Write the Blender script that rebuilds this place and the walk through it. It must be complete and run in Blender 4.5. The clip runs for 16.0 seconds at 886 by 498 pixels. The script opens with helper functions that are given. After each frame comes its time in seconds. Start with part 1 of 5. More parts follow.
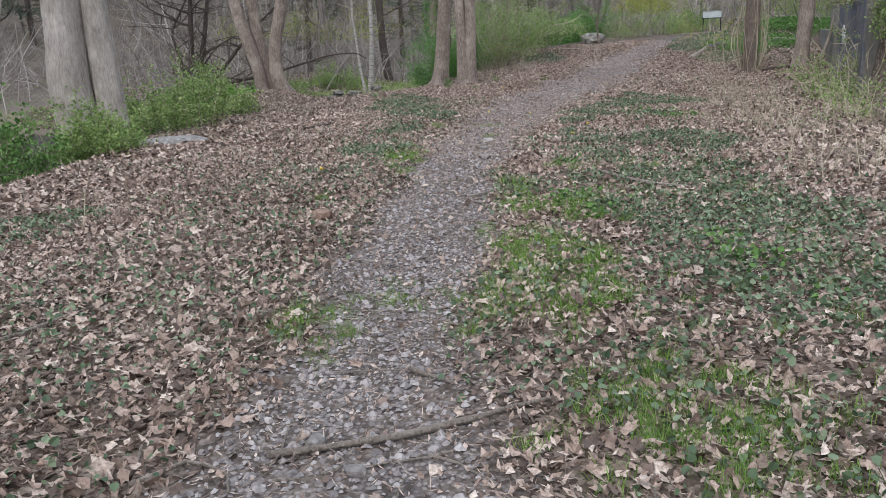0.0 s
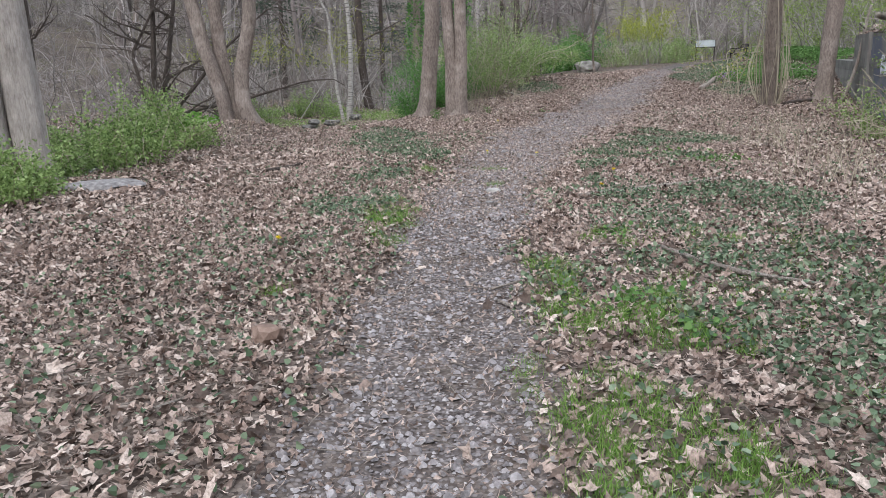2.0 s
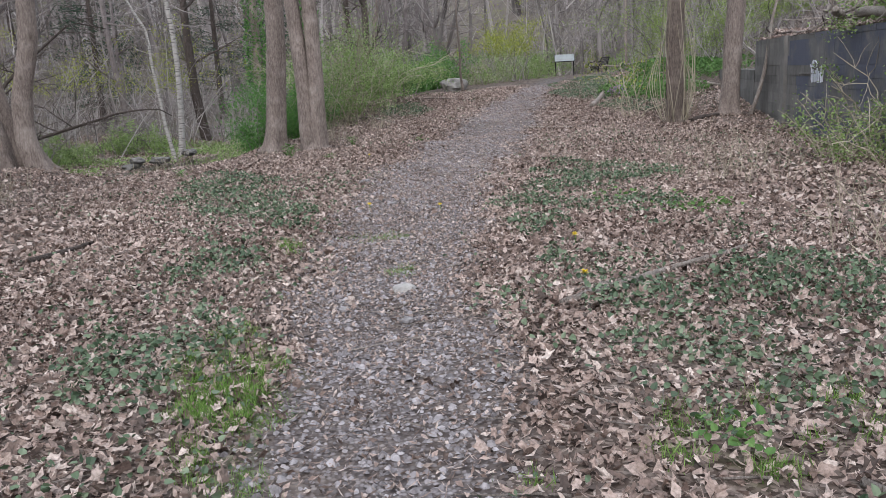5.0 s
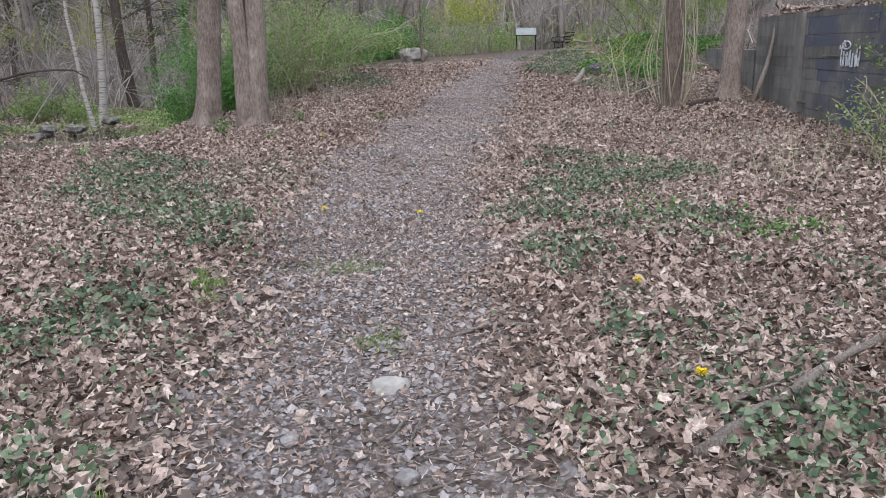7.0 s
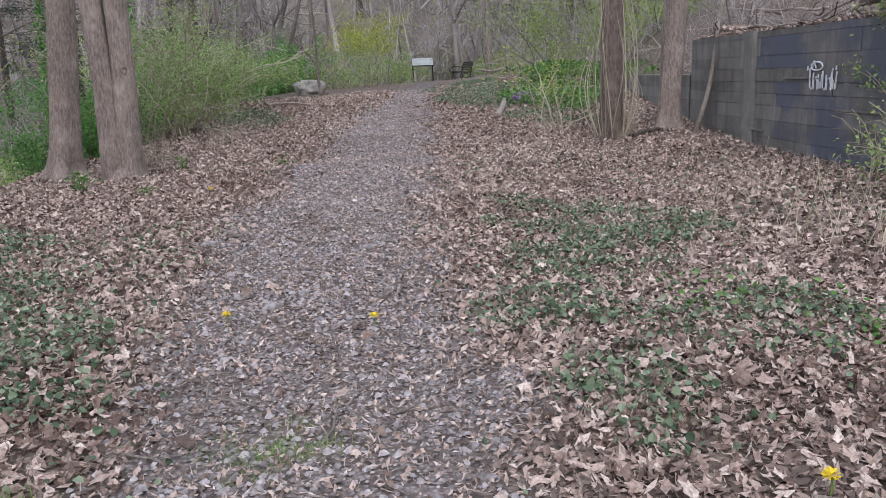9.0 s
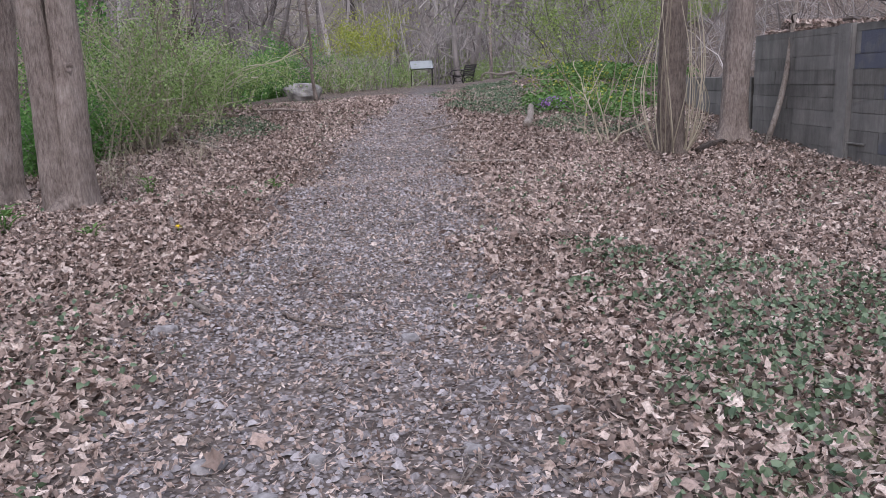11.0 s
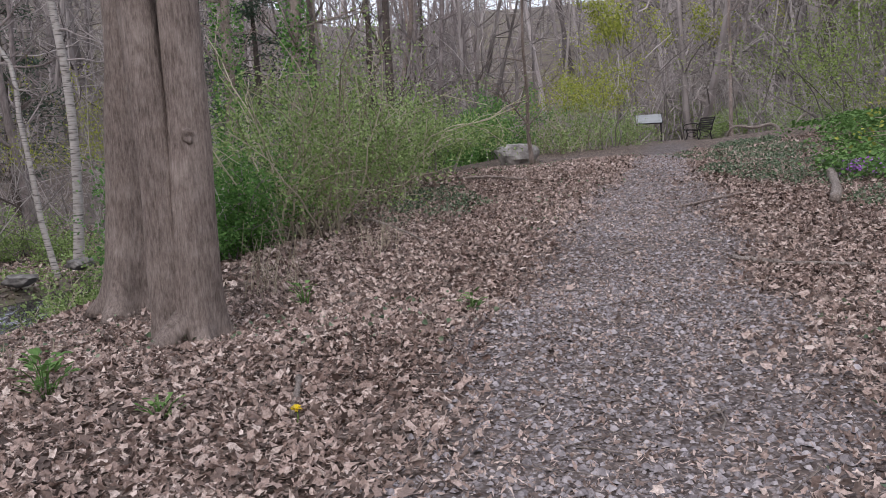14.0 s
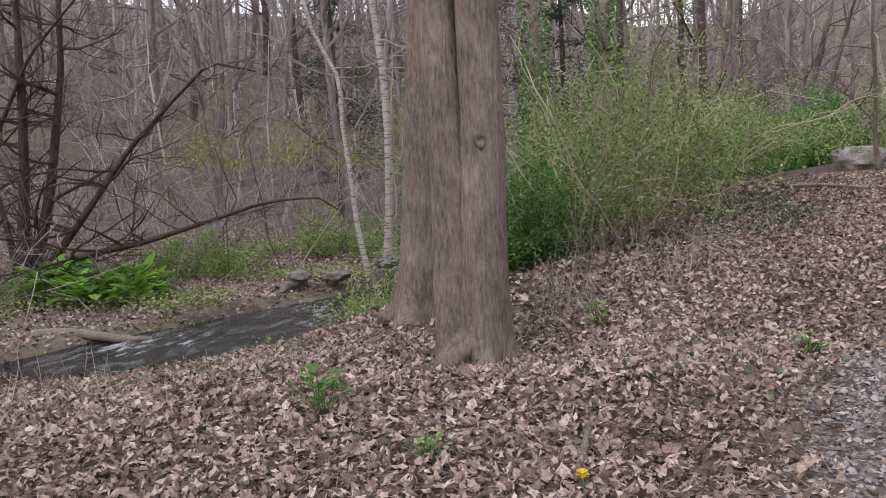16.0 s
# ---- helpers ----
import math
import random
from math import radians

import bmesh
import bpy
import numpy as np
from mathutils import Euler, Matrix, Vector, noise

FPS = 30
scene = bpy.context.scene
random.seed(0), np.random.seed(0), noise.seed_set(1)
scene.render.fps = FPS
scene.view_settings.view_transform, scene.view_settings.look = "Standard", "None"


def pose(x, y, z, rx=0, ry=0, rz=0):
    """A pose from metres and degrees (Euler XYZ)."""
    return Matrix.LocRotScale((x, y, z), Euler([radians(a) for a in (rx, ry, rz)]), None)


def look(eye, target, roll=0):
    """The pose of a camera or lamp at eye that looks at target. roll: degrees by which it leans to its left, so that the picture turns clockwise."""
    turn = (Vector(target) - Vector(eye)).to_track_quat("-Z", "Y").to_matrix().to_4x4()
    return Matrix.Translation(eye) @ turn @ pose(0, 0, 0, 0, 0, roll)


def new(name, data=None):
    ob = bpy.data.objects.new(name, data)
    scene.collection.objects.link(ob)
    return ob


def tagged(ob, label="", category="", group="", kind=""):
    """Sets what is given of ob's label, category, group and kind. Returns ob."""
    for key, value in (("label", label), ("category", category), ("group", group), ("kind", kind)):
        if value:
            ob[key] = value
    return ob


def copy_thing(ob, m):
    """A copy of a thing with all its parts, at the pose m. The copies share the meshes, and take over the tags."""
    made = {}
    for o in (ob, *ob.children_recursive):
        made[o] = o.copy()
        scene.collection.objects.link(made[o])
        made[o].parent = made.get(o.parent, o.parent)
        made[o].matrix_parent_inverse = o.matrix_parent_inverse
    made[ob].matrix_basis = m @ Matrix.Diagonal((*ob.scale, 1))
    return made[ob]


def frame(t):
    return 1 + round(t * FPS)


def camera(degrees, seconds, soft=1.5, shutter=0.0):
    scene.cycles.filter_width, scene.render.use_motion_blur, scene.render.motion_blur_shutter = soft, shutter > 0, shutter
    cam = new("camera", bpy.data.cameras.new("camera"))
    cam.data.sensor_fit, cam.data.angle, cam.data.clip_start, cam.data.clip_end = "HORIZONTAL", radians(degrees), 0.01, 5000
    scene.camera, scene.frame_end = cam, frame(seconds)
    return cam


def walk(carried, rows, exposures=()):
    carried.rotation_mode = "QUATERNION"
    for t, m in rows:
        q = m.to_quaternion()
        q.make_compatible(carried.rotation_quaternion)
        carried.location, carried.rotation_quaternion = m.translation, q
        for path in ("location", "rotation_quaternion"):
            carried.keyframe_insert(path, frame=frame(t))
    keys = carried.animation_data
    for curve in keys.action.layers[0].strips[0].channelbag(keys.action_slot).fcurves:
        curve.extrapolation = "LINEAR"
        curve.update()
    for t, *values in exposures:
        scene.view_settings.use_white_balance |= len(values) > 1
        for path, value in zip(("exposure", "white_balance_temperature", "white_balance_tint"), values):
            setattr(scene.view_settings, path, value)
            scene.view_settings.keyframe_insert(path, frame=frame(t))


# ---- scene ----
cam = camera(58.5, 16.0, soft=0.45)
PATH = [
    (0, (0.173, 0.05, 1.583), (0.069, 1.979, 1.063), -2.5),
    (0.5, (0.168, 0.685, 1.583), (0.051, 2.628, 1.125), -2.1),
    (1, (0.094, 1.338, 1.589), (-0.026, 3.295, 1.195), -2.2),
    (1.5, (0.003, 2.012, 1.585), (-0.118, 3.959, 1.142), -2.2),
    (2, (-0.136, 2.656, 1.568), (-0.184, 4.602, 1.108), -1.8),
    (2.5, (-0.241, 3.347, 1.562), (-0.151, 5.295, 1.117), -2.6),
    (3, (-0.32, 3.997, 1.568), (-0.151, 5.941, 1.128), -3.0),
    (3.5, (-0.376, 4.653, 1.579), (-0.075, 6.583, 1.15), -3.7),
    (4, (-0.357, 5.33, 1.561), (-0.055, 7.263, 1.144), -3.5),
    (4.5, (-0.383, 6.034, 1.543), (-0.077, 7.965, 1.122), -3.1),
    (4.7, (-0.378, 6.31, 1.549), (-0.069, 8.24, 1.127), -3.3),
    (6.8, (-0.253, 8.984, 1.455), (0.157, 10.879, 0.962), -1.0),
    (7, (-0.257, 9.241, 1.474), (0.192, 11.126, 0.977), -1.2),
    (7.5, (-0.23, 9.886, 1.453), (0.264, 11.759, 0.952), -1.4),
    (7.8, (-0.213, 10.258, 1.439), (0.324, 12.117, 0.933), -1.1),
    (8, (-0.212, 10.493, 1.434), (0.384, 12.348, 0.984), -0.8),
    (8.2, (-0.2, 10.721, 1.449), (0.468, 12.556, 1.015), -1.1),
    (10.3, (0.15, 13.302, 1.392), (0.878, 15.117, 0.975), -2.5),
    (10.5, (0.197, 13.566, 1.406), (0.931, 15.38, 0.993), -2.3),
    (11, (0.336, 14.187, 1.398), (1.074, 15.998, 0.98), -2.1),
    (11.5, (0.473, 14.812, 1.394), (1.199, 16.627, 0.97), -1.3),
    (12, (0.584, 15.467, 1.429), (1.278, 17.296, 1.009), -1.5),
    (12.5, (0.745, 16.091, 1.449), (1.325, 17.965, 1.057), -2.3),
    (13, (0.871, 16.693, 1.442), (1.396, 18.596, 1.118), -2.7),
    (13.5, (1.001, 17.198, 1.444), (1.418, 19.133, 1.153), -3.3),
    (14, (1.102, 17.616, 1.483), (1.346, 19.584, 1.226), -3.3),
    (14.5, (1.115, 17.975, 1.486), (1.293, 19.954, 1.264), -2.9),
    (15, (1.116, 18.223, 1.488), (1.124, 20.21, 1.261), -3.3),
    (15.5, (1.11, 18.371, 1.5), (0.814, 20.338, 1.286), -3.9),
    (16, (1.077, 18.405, 1.499), (0.581, 20.331, 1.293), -3.3),
]
# seconds, stops, kelvin, tint
EXPOSURES = [(0, 0.58, 6280, 8), (1, 0.53, 6280, 8), (2, 0.74, 6250, 9), (3, 0.5, 6220, 10), (4.5, 0.57, 6200, 11), (7.5, 0.7, 6200, 12), (11, 0.62, 6100, 19),
             (12.5, 0.55, 6150, 21), (14, 0.38, 6400, 18), (15, 0.4, 6500, 19), (16, 0.48, 6700, 19)]
walk(cam, [(t, look(eye, target, roll)) for t, eye, target, roll in PATH], EXPOSURES)

# ---------------------------------------------------------------- light
world = bpy.data.worlds.new("overcast_sky")
scene.world = world
world.use_nodes = True
wn, wl = world.node_tree.nodes, world.node_tree.links
sky = wn.new("ShaderNodeTexSky")
sky.sky_type = "NISHITA"
sky.sun_disc = False
sky.sun_elevation, sky.sun_rotation = radians(48), radians(200)
sky.air_density, sky.dust_density, sky.ozone_density = 1.0, 4.0, 1.0
veil = wn.new("ShaderNodeMixRGB")
veil.inputs[0].default_value = 0.75
veil.inputs[2].default_value = (8.5, 9.2, 10.0, 1)
wl.new(sky.outputs[0], veil.inputs[1])
wl.new(veil.outputs[0], wn["Background"].inputs[0])
wn["Background"].inputs[1].default_value = 0.12
sun = new("sun", bpy.data.lights.new("sun", "SUN"))
sun.data.energy, sun.data.angle, sun.data.color = 0.9, radians(25), (1.0, 0.96, 0.92)
sun.matrix_world = look((0, 0, 30), (7.0, 19.0, 7.5))

# ---------------------------------------------------------------- small tools
rng = np.random.default_rng(7)


def ss(a, b, x):
    t = np.clip((np.asarray(x, float) - a) / (b - a), 0, 1)
    return t * t * (3 - 2 * t)


def vnoise(x, y, s, seed=0):
    """Smooth value noise, 0 to 1, with features about s metres wide."""
    x, y = np.asarray(x, float) / s, np.asarray(y, float) / s
    xi, yi = np.floor(x), np.floor(y)
    fx, fy = x - xi, y - yi
    fx, fy = fx * fx * (3 - 2 * fx), fy * fy * (3 - 2 * fy)

    def r(i, j):
        v = np.sin(i * 127.1 + j * 311.7 + seed * 74.7) * 43758.5453
        return v - np.floor(v)
    return (r(xi, yi) * (1 - fx) + r(xi + 1, yi) * fx) * (1 - fy) + (r(xi, yi + 1) * (1 - fx) + r(xi + 1, yi + 1) * fx) * fy


class Geo:
    """Gathers triangles, then makes one mesh of them."""

    def __init__(self):
        self.v, self.f, self.n = [], [], 0

    def add(self, v, f):
        v = np.asarray(v, float).reshape(-1, 3)
        self.v.append(v)
        self.f.append(np.asarray(f, np.int64).reshape(-1, 3) + self.n)
        self.n += len(v)

    def tube(self, pts, radii, sides=6, cap=True):
        pts = np.asarray(pts, float)
        n = len(pts)
        radii = np.broadcast_to(np.asarray(radii, float), (n,))
        d = np.gradient(pts, axis=0)
        d /= np.linalg.norm(d, axis=1)[:, None] + 1e-9
        ref = np.where(np.abs(d[:, 2:3]) > 0.9, [[1.0, 0, 0]], [[0, 0, 1.0]])
        if np.abs(d[:, 2]).mean() > 0.6:
            ref = np.repeat([[1.0, 0, 0]], n, 0)
        else:
            ref = np.repeat([[0, 0, 1.0]], n, 0)
        u = np.cross(d, ref)
        u /= np.linalg.norm(u, axis=1)[:, None] + 1e-9
        w = np.cross(d, u)
        a = np.linspace(0, 2 * np.pi, sides, endpoint=False)
        ring = pts[:, None] + radii[:, None, None] * (np.cos(a)[None, :, None] * u[:, None] + np.sin(a)[None, :, None] * w[:, None])
        i, j = np.meshgrid(np.arange(n - 1), np.arange(sides), indexing="ij")
        k = (j + 1) % sides
        p, q, r, s = i * sides + j, i * sides + k, (i + 1) * sides + k, (i + 1) * sides + j
        f = np.concatenate([np.stack([p, q, r], -1).reshape(-1, 3), np.stack([p, r, s], -1).reshape(-1, 3)])
        v = ring.reshape(-1, 3)
        if cap:
            v = np.concatenate([v, pts[:1], pts[-1:]])
            m = np.arange(sides)
            f = np.concatenate([f, np.stack([(m + 1) % sides, m, np.full(sides, n * sides)], -1),
                                np.stack([(n - 1) * sides + m, (n - 1) * sides + (m + 1) % sides, np.full(sides, n * sides + 1)], -1)])
        self.add(v, f)

    def scatter(self, tv, tf, mats, place):
        """Many copies of a small template: mats (n,3,3), place (n,3)."""
        n, k = len(place), len(tv)
        v = np.einsum("nij,kj->nki", mats, tv) + place[:, None]
        f = np.asarray(tf)[None] + (np.arange(n) * k)[:, None, None]
        self.add(v.reshape(-1, 3), f.reshape(-1, 3))

    def mesh(self, name, material, smooth=False):
        me = bpy.data.meshes.new(name)
        if not self.v:
            return me
        v, f = np.concatenate(self.v), np.concatenate(self.f)
        me.vertices.add(len(v))
        me.vertices.foreach_set("co", v.astype(np.float32).ravel())
        me.loops.add(f.size)
        me.loops.foreach_set("vertex_index", f.astype(np.int32).ravel())
        me.polygons.add(len(f))
        me.polygons.foreach_set("loop_start", (np.arange(len(f)) * 3).astype(np.int32))
        me.polygons.foreach_set("use_smooth", np.full(len(f), smooth))
        me.update(calc_edges=True)
        me.validate()
        if material:
            me.materials.append(material)
        return me


def part(name, geo, material, parent=None, label="", smooth=False):
    """Links a Geo, a bmesh or a mesh as ONE object, under a thing if one is given."""
    if isinstance(geo, Geo):
        me = geo.mesh(name, material, smooth)
    elif isinstance(geo, bpy.types.Mesh):
        me = geo
    else:
        me = bpy.data.meshes.new(name)
        geo.to_mesh(me)
        geo.free()
        me.materials.append(material)
        for p in me.polygons:
            p.use_smooth = smooth
    ob = new(name, me)
    if parent:
        ob.parent = parent
    if label:
        ob["label"] = label
    return ob


def empty(name, x, y, z, rz=0.0):
    ob = new(name)
    ob.empty_display_size = 0.2
    ob.matrix_basis = pose(x, y, z, 0, 0, rz)
    return ob


def box_bm(size, centre=(0, 0, 0), bevel=0.0, turn=None, bm=None):
    bm = bm or bmesh.new()
    m = Matrix.Translation(centre) @ (turn or Matrix()) @ Matrix.Diagonal((*size, 1))
    made = bmesh.ops.create_cube(bm, size=1, matrix=m)
    if bevel:
        edges = list({e for v in made["verts"] for e in v.link_edges})
        bmesh.ops.bevel(bm, geom=edges, offset=bevel, segments=2, affect="EDGES")
    return bm


def spin(n, tilt, r=rng):
    """n random turns: any heading, leaning by about tilt radians."""
    a, b, c = r.uniform(0, 2 * np.pi, n), r.normal(0, tilt, n), r.normal(0, tilt, n)
    ca, sa, cb, sb, cc, sc = np.cos(a), np.sin(a), np.cos(b), np.sin(b), np.cos(c), np.sin(c)
    o, i = np.zeros(n), np.ones(n)
    rz = np.stack([ca, -sa, o, sa, ca, o, o, o, i], -1).reshape(n, 3, 3)
    rx = np.stack([i, o, o, o, cb, -sb, o, sb, cb], -1).reshape(n, 3, 3)
    ry = np.stack([cc, o, sc, o, i, o, -sc, o, cc], -1).reshape(n, 3, 3)
    return ry @ rx @ rz


# ---------------------------------------------------------------- the lie of the land
PATH_Y = [-60, 6, 9.5, 12.3, 16.7, 18.5, 21, 25, 28, 31, 34, 38, 45, 52, 70]
PATH_X = [-0.4, -0.4, -0.18, 0.15, 0.95, 1.45, 2.35, 4.0, 5.15, 6.7, 8.0, 9.8, 13.0, 16.2, 24]
CREST_Y = [-60, 8, 12, 19, 23.2, 24.0, 24.6, 25.2, 26, 27.5, 31, 36, 45, 70]
CREST_X = [-6.8, -6.6, -6.2, -6.8, -7.2, -5.4, -3.8, -2.9, -2.4, -1.8, 0.4, 3.8, 9.0, 20]
WALL_A, WALL_DIR = np.array([9.67, 22.1]), np.array([0.327, 0.945])
WATER = -0.95


def smooth_interp(y, ys, xs):
    return (np.interp(y - 1.0, ys, xs) + np.interp(y, ys, xs) * 2 + np.interp(y + 1.0, ys, xs)) / 4


def path_x(y):
    return smooth_interp(y, PATH_Y, PATH_X)


def path_half(y):
    return 0.56 + 0.54 * ss(9, 20, y) - 0.55 * ss(25, 35, y)


def bank(x, y):
    """Metres past the crest of the stream bank, towards the water."""
    slope = (smooth_interp(y + 0.5, CREST_Y, CREST_X) - smooth_interp(y - 0.5, CREST_Y, CREST_X))
    return (smooth_interp(y, CREST_Y, CREST_X) - x) / np.sqrt(1 + slope ** 2)


def wall_side(x, y):
    """Metres behind the face of the retaining wall, and metres along it."""
    rx, ry = x - WALL_A[0], y - WALL_A[1]
    return rx * WALL_DIR[1] - ry * WALL_DIR[0], rx * WALL_DIR[0] + ry * WALL_DIR[1]


def land(x, y, fine=True):
    x, y = np.asarray(x, float), np.asarray(y, float)
    z = 1.15 * ss(18, 38, y)
    # higher ground behind the retaining wall and up the hill to the right
    s, along = wall_side(x, y)
    loose = ss(4.2, 12, along) + ss(-6.2, -12, along)
    width = 0.3 + 6.0 * np.clip(loose, 0, 1)
    top = 1.84 - 0.9 * ss(3.0, 3.4, along) * (1 - ss(8, 14, along))
    z = z + top * ss(0.08, width + 0.08, s) * (1 - 0.6 * ss(38, 55, y))
    z = z + 0.20 * np.maximum(0, s - 3.0) * (1 - ss(60, 140, s)) + 0.1 * np.maximum(0, s - 25)
    z = z + 0.2 * np.exp(-((x - 8.4) ** 2 / 5.0 + (y - 28.5) ** 2 / 9.0)) + 0.55 * np.exp(-((x - 12.6) ** 2 / 7.0 + (y - 33.0) ** 2 / 16.0))
    # the bank, the stream bed and the far side
    d = bank(x, y)
    base = np.where(d > 0, 1 - ss(0, 6, d), 1)
    z = z * np.maximum(base, 0)
    z = z - (0.24 * ss(-5.5, -2.0, d) + 0.3 * ss(-2.2, -0.2, d)) * ss(18, 23, y) * (1 - ss(27, 33, y)) * (1 - ss(0.5, 4, d)) * ss(-5.8, -4.0, x)
    z = z - 1.35 * ss(-0.5, 2.0, d) + 0.58 * ss(5.3, 5.8, d) + 0.82 * ss(6.5, 15, d)
    z = z + 0.36 * np.maximum(0, d - 19) * (1 - 0.75 * ss(30, 60, d))
    # hills all around
    r = np.hypot(x - 2, y - 25)
    z = z + 0.3 * np.maximum(0, r - 42) * (1 - 0.85 * ss(80, 260, r))
    if fine:
        z = z + 0.05 * (vnoise(x, y, 1.3, 1) - 0.5) + 0.16 * (vnoise(x, y, 4.5, 2) - 0.5) * ss(1.0, 4, np.abs(x - path_x(y)))
    # the trodden path lies a little lower
    z = z - 0.04 * (1 - ss(0.4, 1.3, np.abs(x - path_x(y)) / path_half(y)))
    return z


def ground_at(x, y):
    return float(land(np.array([x]), np.array([y]))[0])

# ---------------------------------------------------------------- materials
class Mat:
    """A node material with a principled shader, and short ways to wire it."""

    def __init__(self, name, rough=0.85, metal=0.0, spec=0.3):
        self.m = bpy.data.materials.new(name)
        self.m.use_nodes = True
        self.t = self.m.node_tree
        self.p = self.t.nodes["Principled BSDF"]
        self.p.inputs["Roughness"].default_value = rough
        self.p.inputs["Metallic"].default_value = metal
        self.p.inputs["Specular IOR Level"].default_value = spec

    def node(self, kind, **kw):
        n = self.t.nodes.new(kind)
        for k, v in kw.items():
            if k in n.inputs:
                n.inputs[k].default_value = v
        return n

    def link(self, a, b):
        self.t.links.new(a, b)

    def coord(self, scale=(1, 1, 1), local=False):
        if local:
            src = self.node("ShaderNodeTexCoord").outputs["Object"]
        else:
            src = self.node("ShaderNodeNewGeometry").outputs["Position"]
        mp = self.node("ShaderNodeMapping")
        mp.inputs["Scale"].default_value = scale
        self.link(src, mp.inputs["Vector"])
        return mp.outputs[0]

    def noise(self, vec, scale, detail=4.0, rough=0.6):
        n = self.node("ShaderNodeTexNoise", Scale=scale, Detail=detail, Roughness=rough)
        self.link(vec, n.inputs["Vector"])
        return n.outputs["Fac"]

    def ramp(self, fac, *stops):
        n = self.node("ShaderNodeValToRGB")
        e = n.color_ramp.elements
        while len(e) < len(stops):
            e.new(0.5)
        for el, (pos, col) in zip(e, stops):
            el.position, el.color = pos, (*col, 1)
        self.link(fac, n.inputs[0])
        return n.outputs[0]

    def mix(self, fac, a, b, mode="MIX"):
        n = self.node("ShaderNodeMixRGB")
        n.blend_type = mode
        for i, s in ((0, fac), (1, a), (2, b)):
            if isinstance(s, (int, float)):
                n.inputs[i].default_value = s
            elif isinstance(s, tuple):
                n.inputs[i].default_value = (*s, 1)
            else:
                self.link(s, n.inputs[i])
        return n.outputs[0]

    def attr(self, name):
        n = self.node("ShaderNodeAttribute")
        n.attribute_name = name
        return n.outputs["Fac"]

    def colour(self, s):
        if isinstance(s, tuple):
            self.p.inputs["Base Color"].default_value = (*s, 1)
        else:
            self.link(s, self.p.inputs["Base Color"])
        return self

    def bump(self, height, strength=0.5, dist=0.02):
        n = self.node("ShaderNodeBump", Strength=strength, Distance=dist)
        self.link(height, n.inputs["Height"])
        self.link(n.outputs[0], self.p.inputs["Normal"])
        return self

    def island(self):
        return self.node("ShaderNodeNewGeometry").outputs["Random Per Island"]

    def each(self):
        return self.node("ShaderNodeObjectInfo").outputs["Random"]


def bark_mat(name, dark, mid, light, ridge=1.0):
    m = Mat(name, 0.9, spec=0.2)
    v = m.coord((1, 1, 0.26))
    a = m.noise(v, 32 * ridge, 7, 0.72)
    b = m.noise(m.coord(), 2.2, 4, 0.6)
    c = m.ramp(a, (0.38, dark), (0.5, mid), (0.66, light))
    fine = m.ramp(m.noise(m.coord((1, 1, 0.12)), 95 * ridge, 4, 0.7), (0.36, dark), (0.5, mid), (0.6, light))
    c = m.mix(0.4, c, fine)
    blot = m.ramp(b, (0.3, tuple(x * 0.62 for x in mid)), (0.5, mid), (0.72, tuple(min(1, x * 1.35) for x in light)))
    m.colour(m.mix(0.35, c, blot))
    return m.bump(a, 1.0, 0.05).m


def leaf_mat(name, *stops, rough=0.75, thin=0.25, grain=0.0):
    m = Mat(name, rough, spec=0.25)
    n = m.noise(m.coord(), 0.55, 3)
    c = m.ramp(m.island(), *stops)
    if grain:
        c = m.mix(grain, c, m.mix(1.0, c, m.ramp(m.noise(m.coord(), 55, 5, 0.7), (0.34, (0.32, 0.3, 0.28)), (0.5, (0.9, 0.88, 0.86)), (0.66, (1.3, 1.3, 1.3))), "MULTIPLY"))
    m.colour(m.mix(0.2, c, m.ramp(n, (0.3, stops[0][1]), (0.7, stops[-1][1]))))
    if thin:
        tr = m.node("ShaderNodeBsdfTranslucent")
        m.link(c, tr.inputs["Color"])
        mx = m.node("ShaderNodeMixShader")
        mx.inputs[0].default_value = thin
        m.link(m.p.outputs[0], mx.inputs[1])
        m.link(tr.outputs[0], mx.inputs[2])
        m.link(mx.outputs[0], m.t.nodes["Material Output"].inputs[0])
    return m.m


MAT_BARK = bark_mat("grey_brown_bark", (0.06, 0.046, 0.04), (0.27, 0.217, 0.19), (0.5, 0.424, 0.38))
MAT_BARK_BROWN = bark_mat("dark_brown_ridged_bark", (0.045, 0.034, 0.029), (0.17, 0.135, 0.115), (0.33, 0.275, 0.24))
MAT_BARK_PALE = bark_mat("pale_smooth_bark", (0.18, 0.155, 0.14), (0.4, 0.355, 0.33), (0.58, 0.53, 0.5), 0.6)
MAT_BARK_DARK = bark_mat("dark_bark", (0.03, 0.024, 0.022), (0.085, 0.068, 0.06), (0.17, 0.14, 0.125))
MAT_BARK_FAR = bark_mat("woodland_bark", (0.09, 0.075, 0.072), (0.22, 0.188, 0.18), (0.39, 0.34, 0.33), 0.5)


def birch_mat():
    m = Mat("birch_bark", 0.7)
    a = m.noise(m.coord((1, 1, 7)), 5, 3, 0.5)
    b = m.noise(m.coord(), 6, 3)
    c = m.ramp(a, (0.36, (0.05, 0.043, 0.04)), (0.44, (0.36, 0.335, 0.31)), (0.7, (0.52, 0.49, 0.465)))
    m.colour(m.mix(0.3, c, m.ramp(b, (0.3, (0.22, 0.19, 0.17)), (0.7, (0.48, 0.45, 0.42)))))
    return m.bump(a, 0.3).m


MAT_BIRCH = birch_mat()


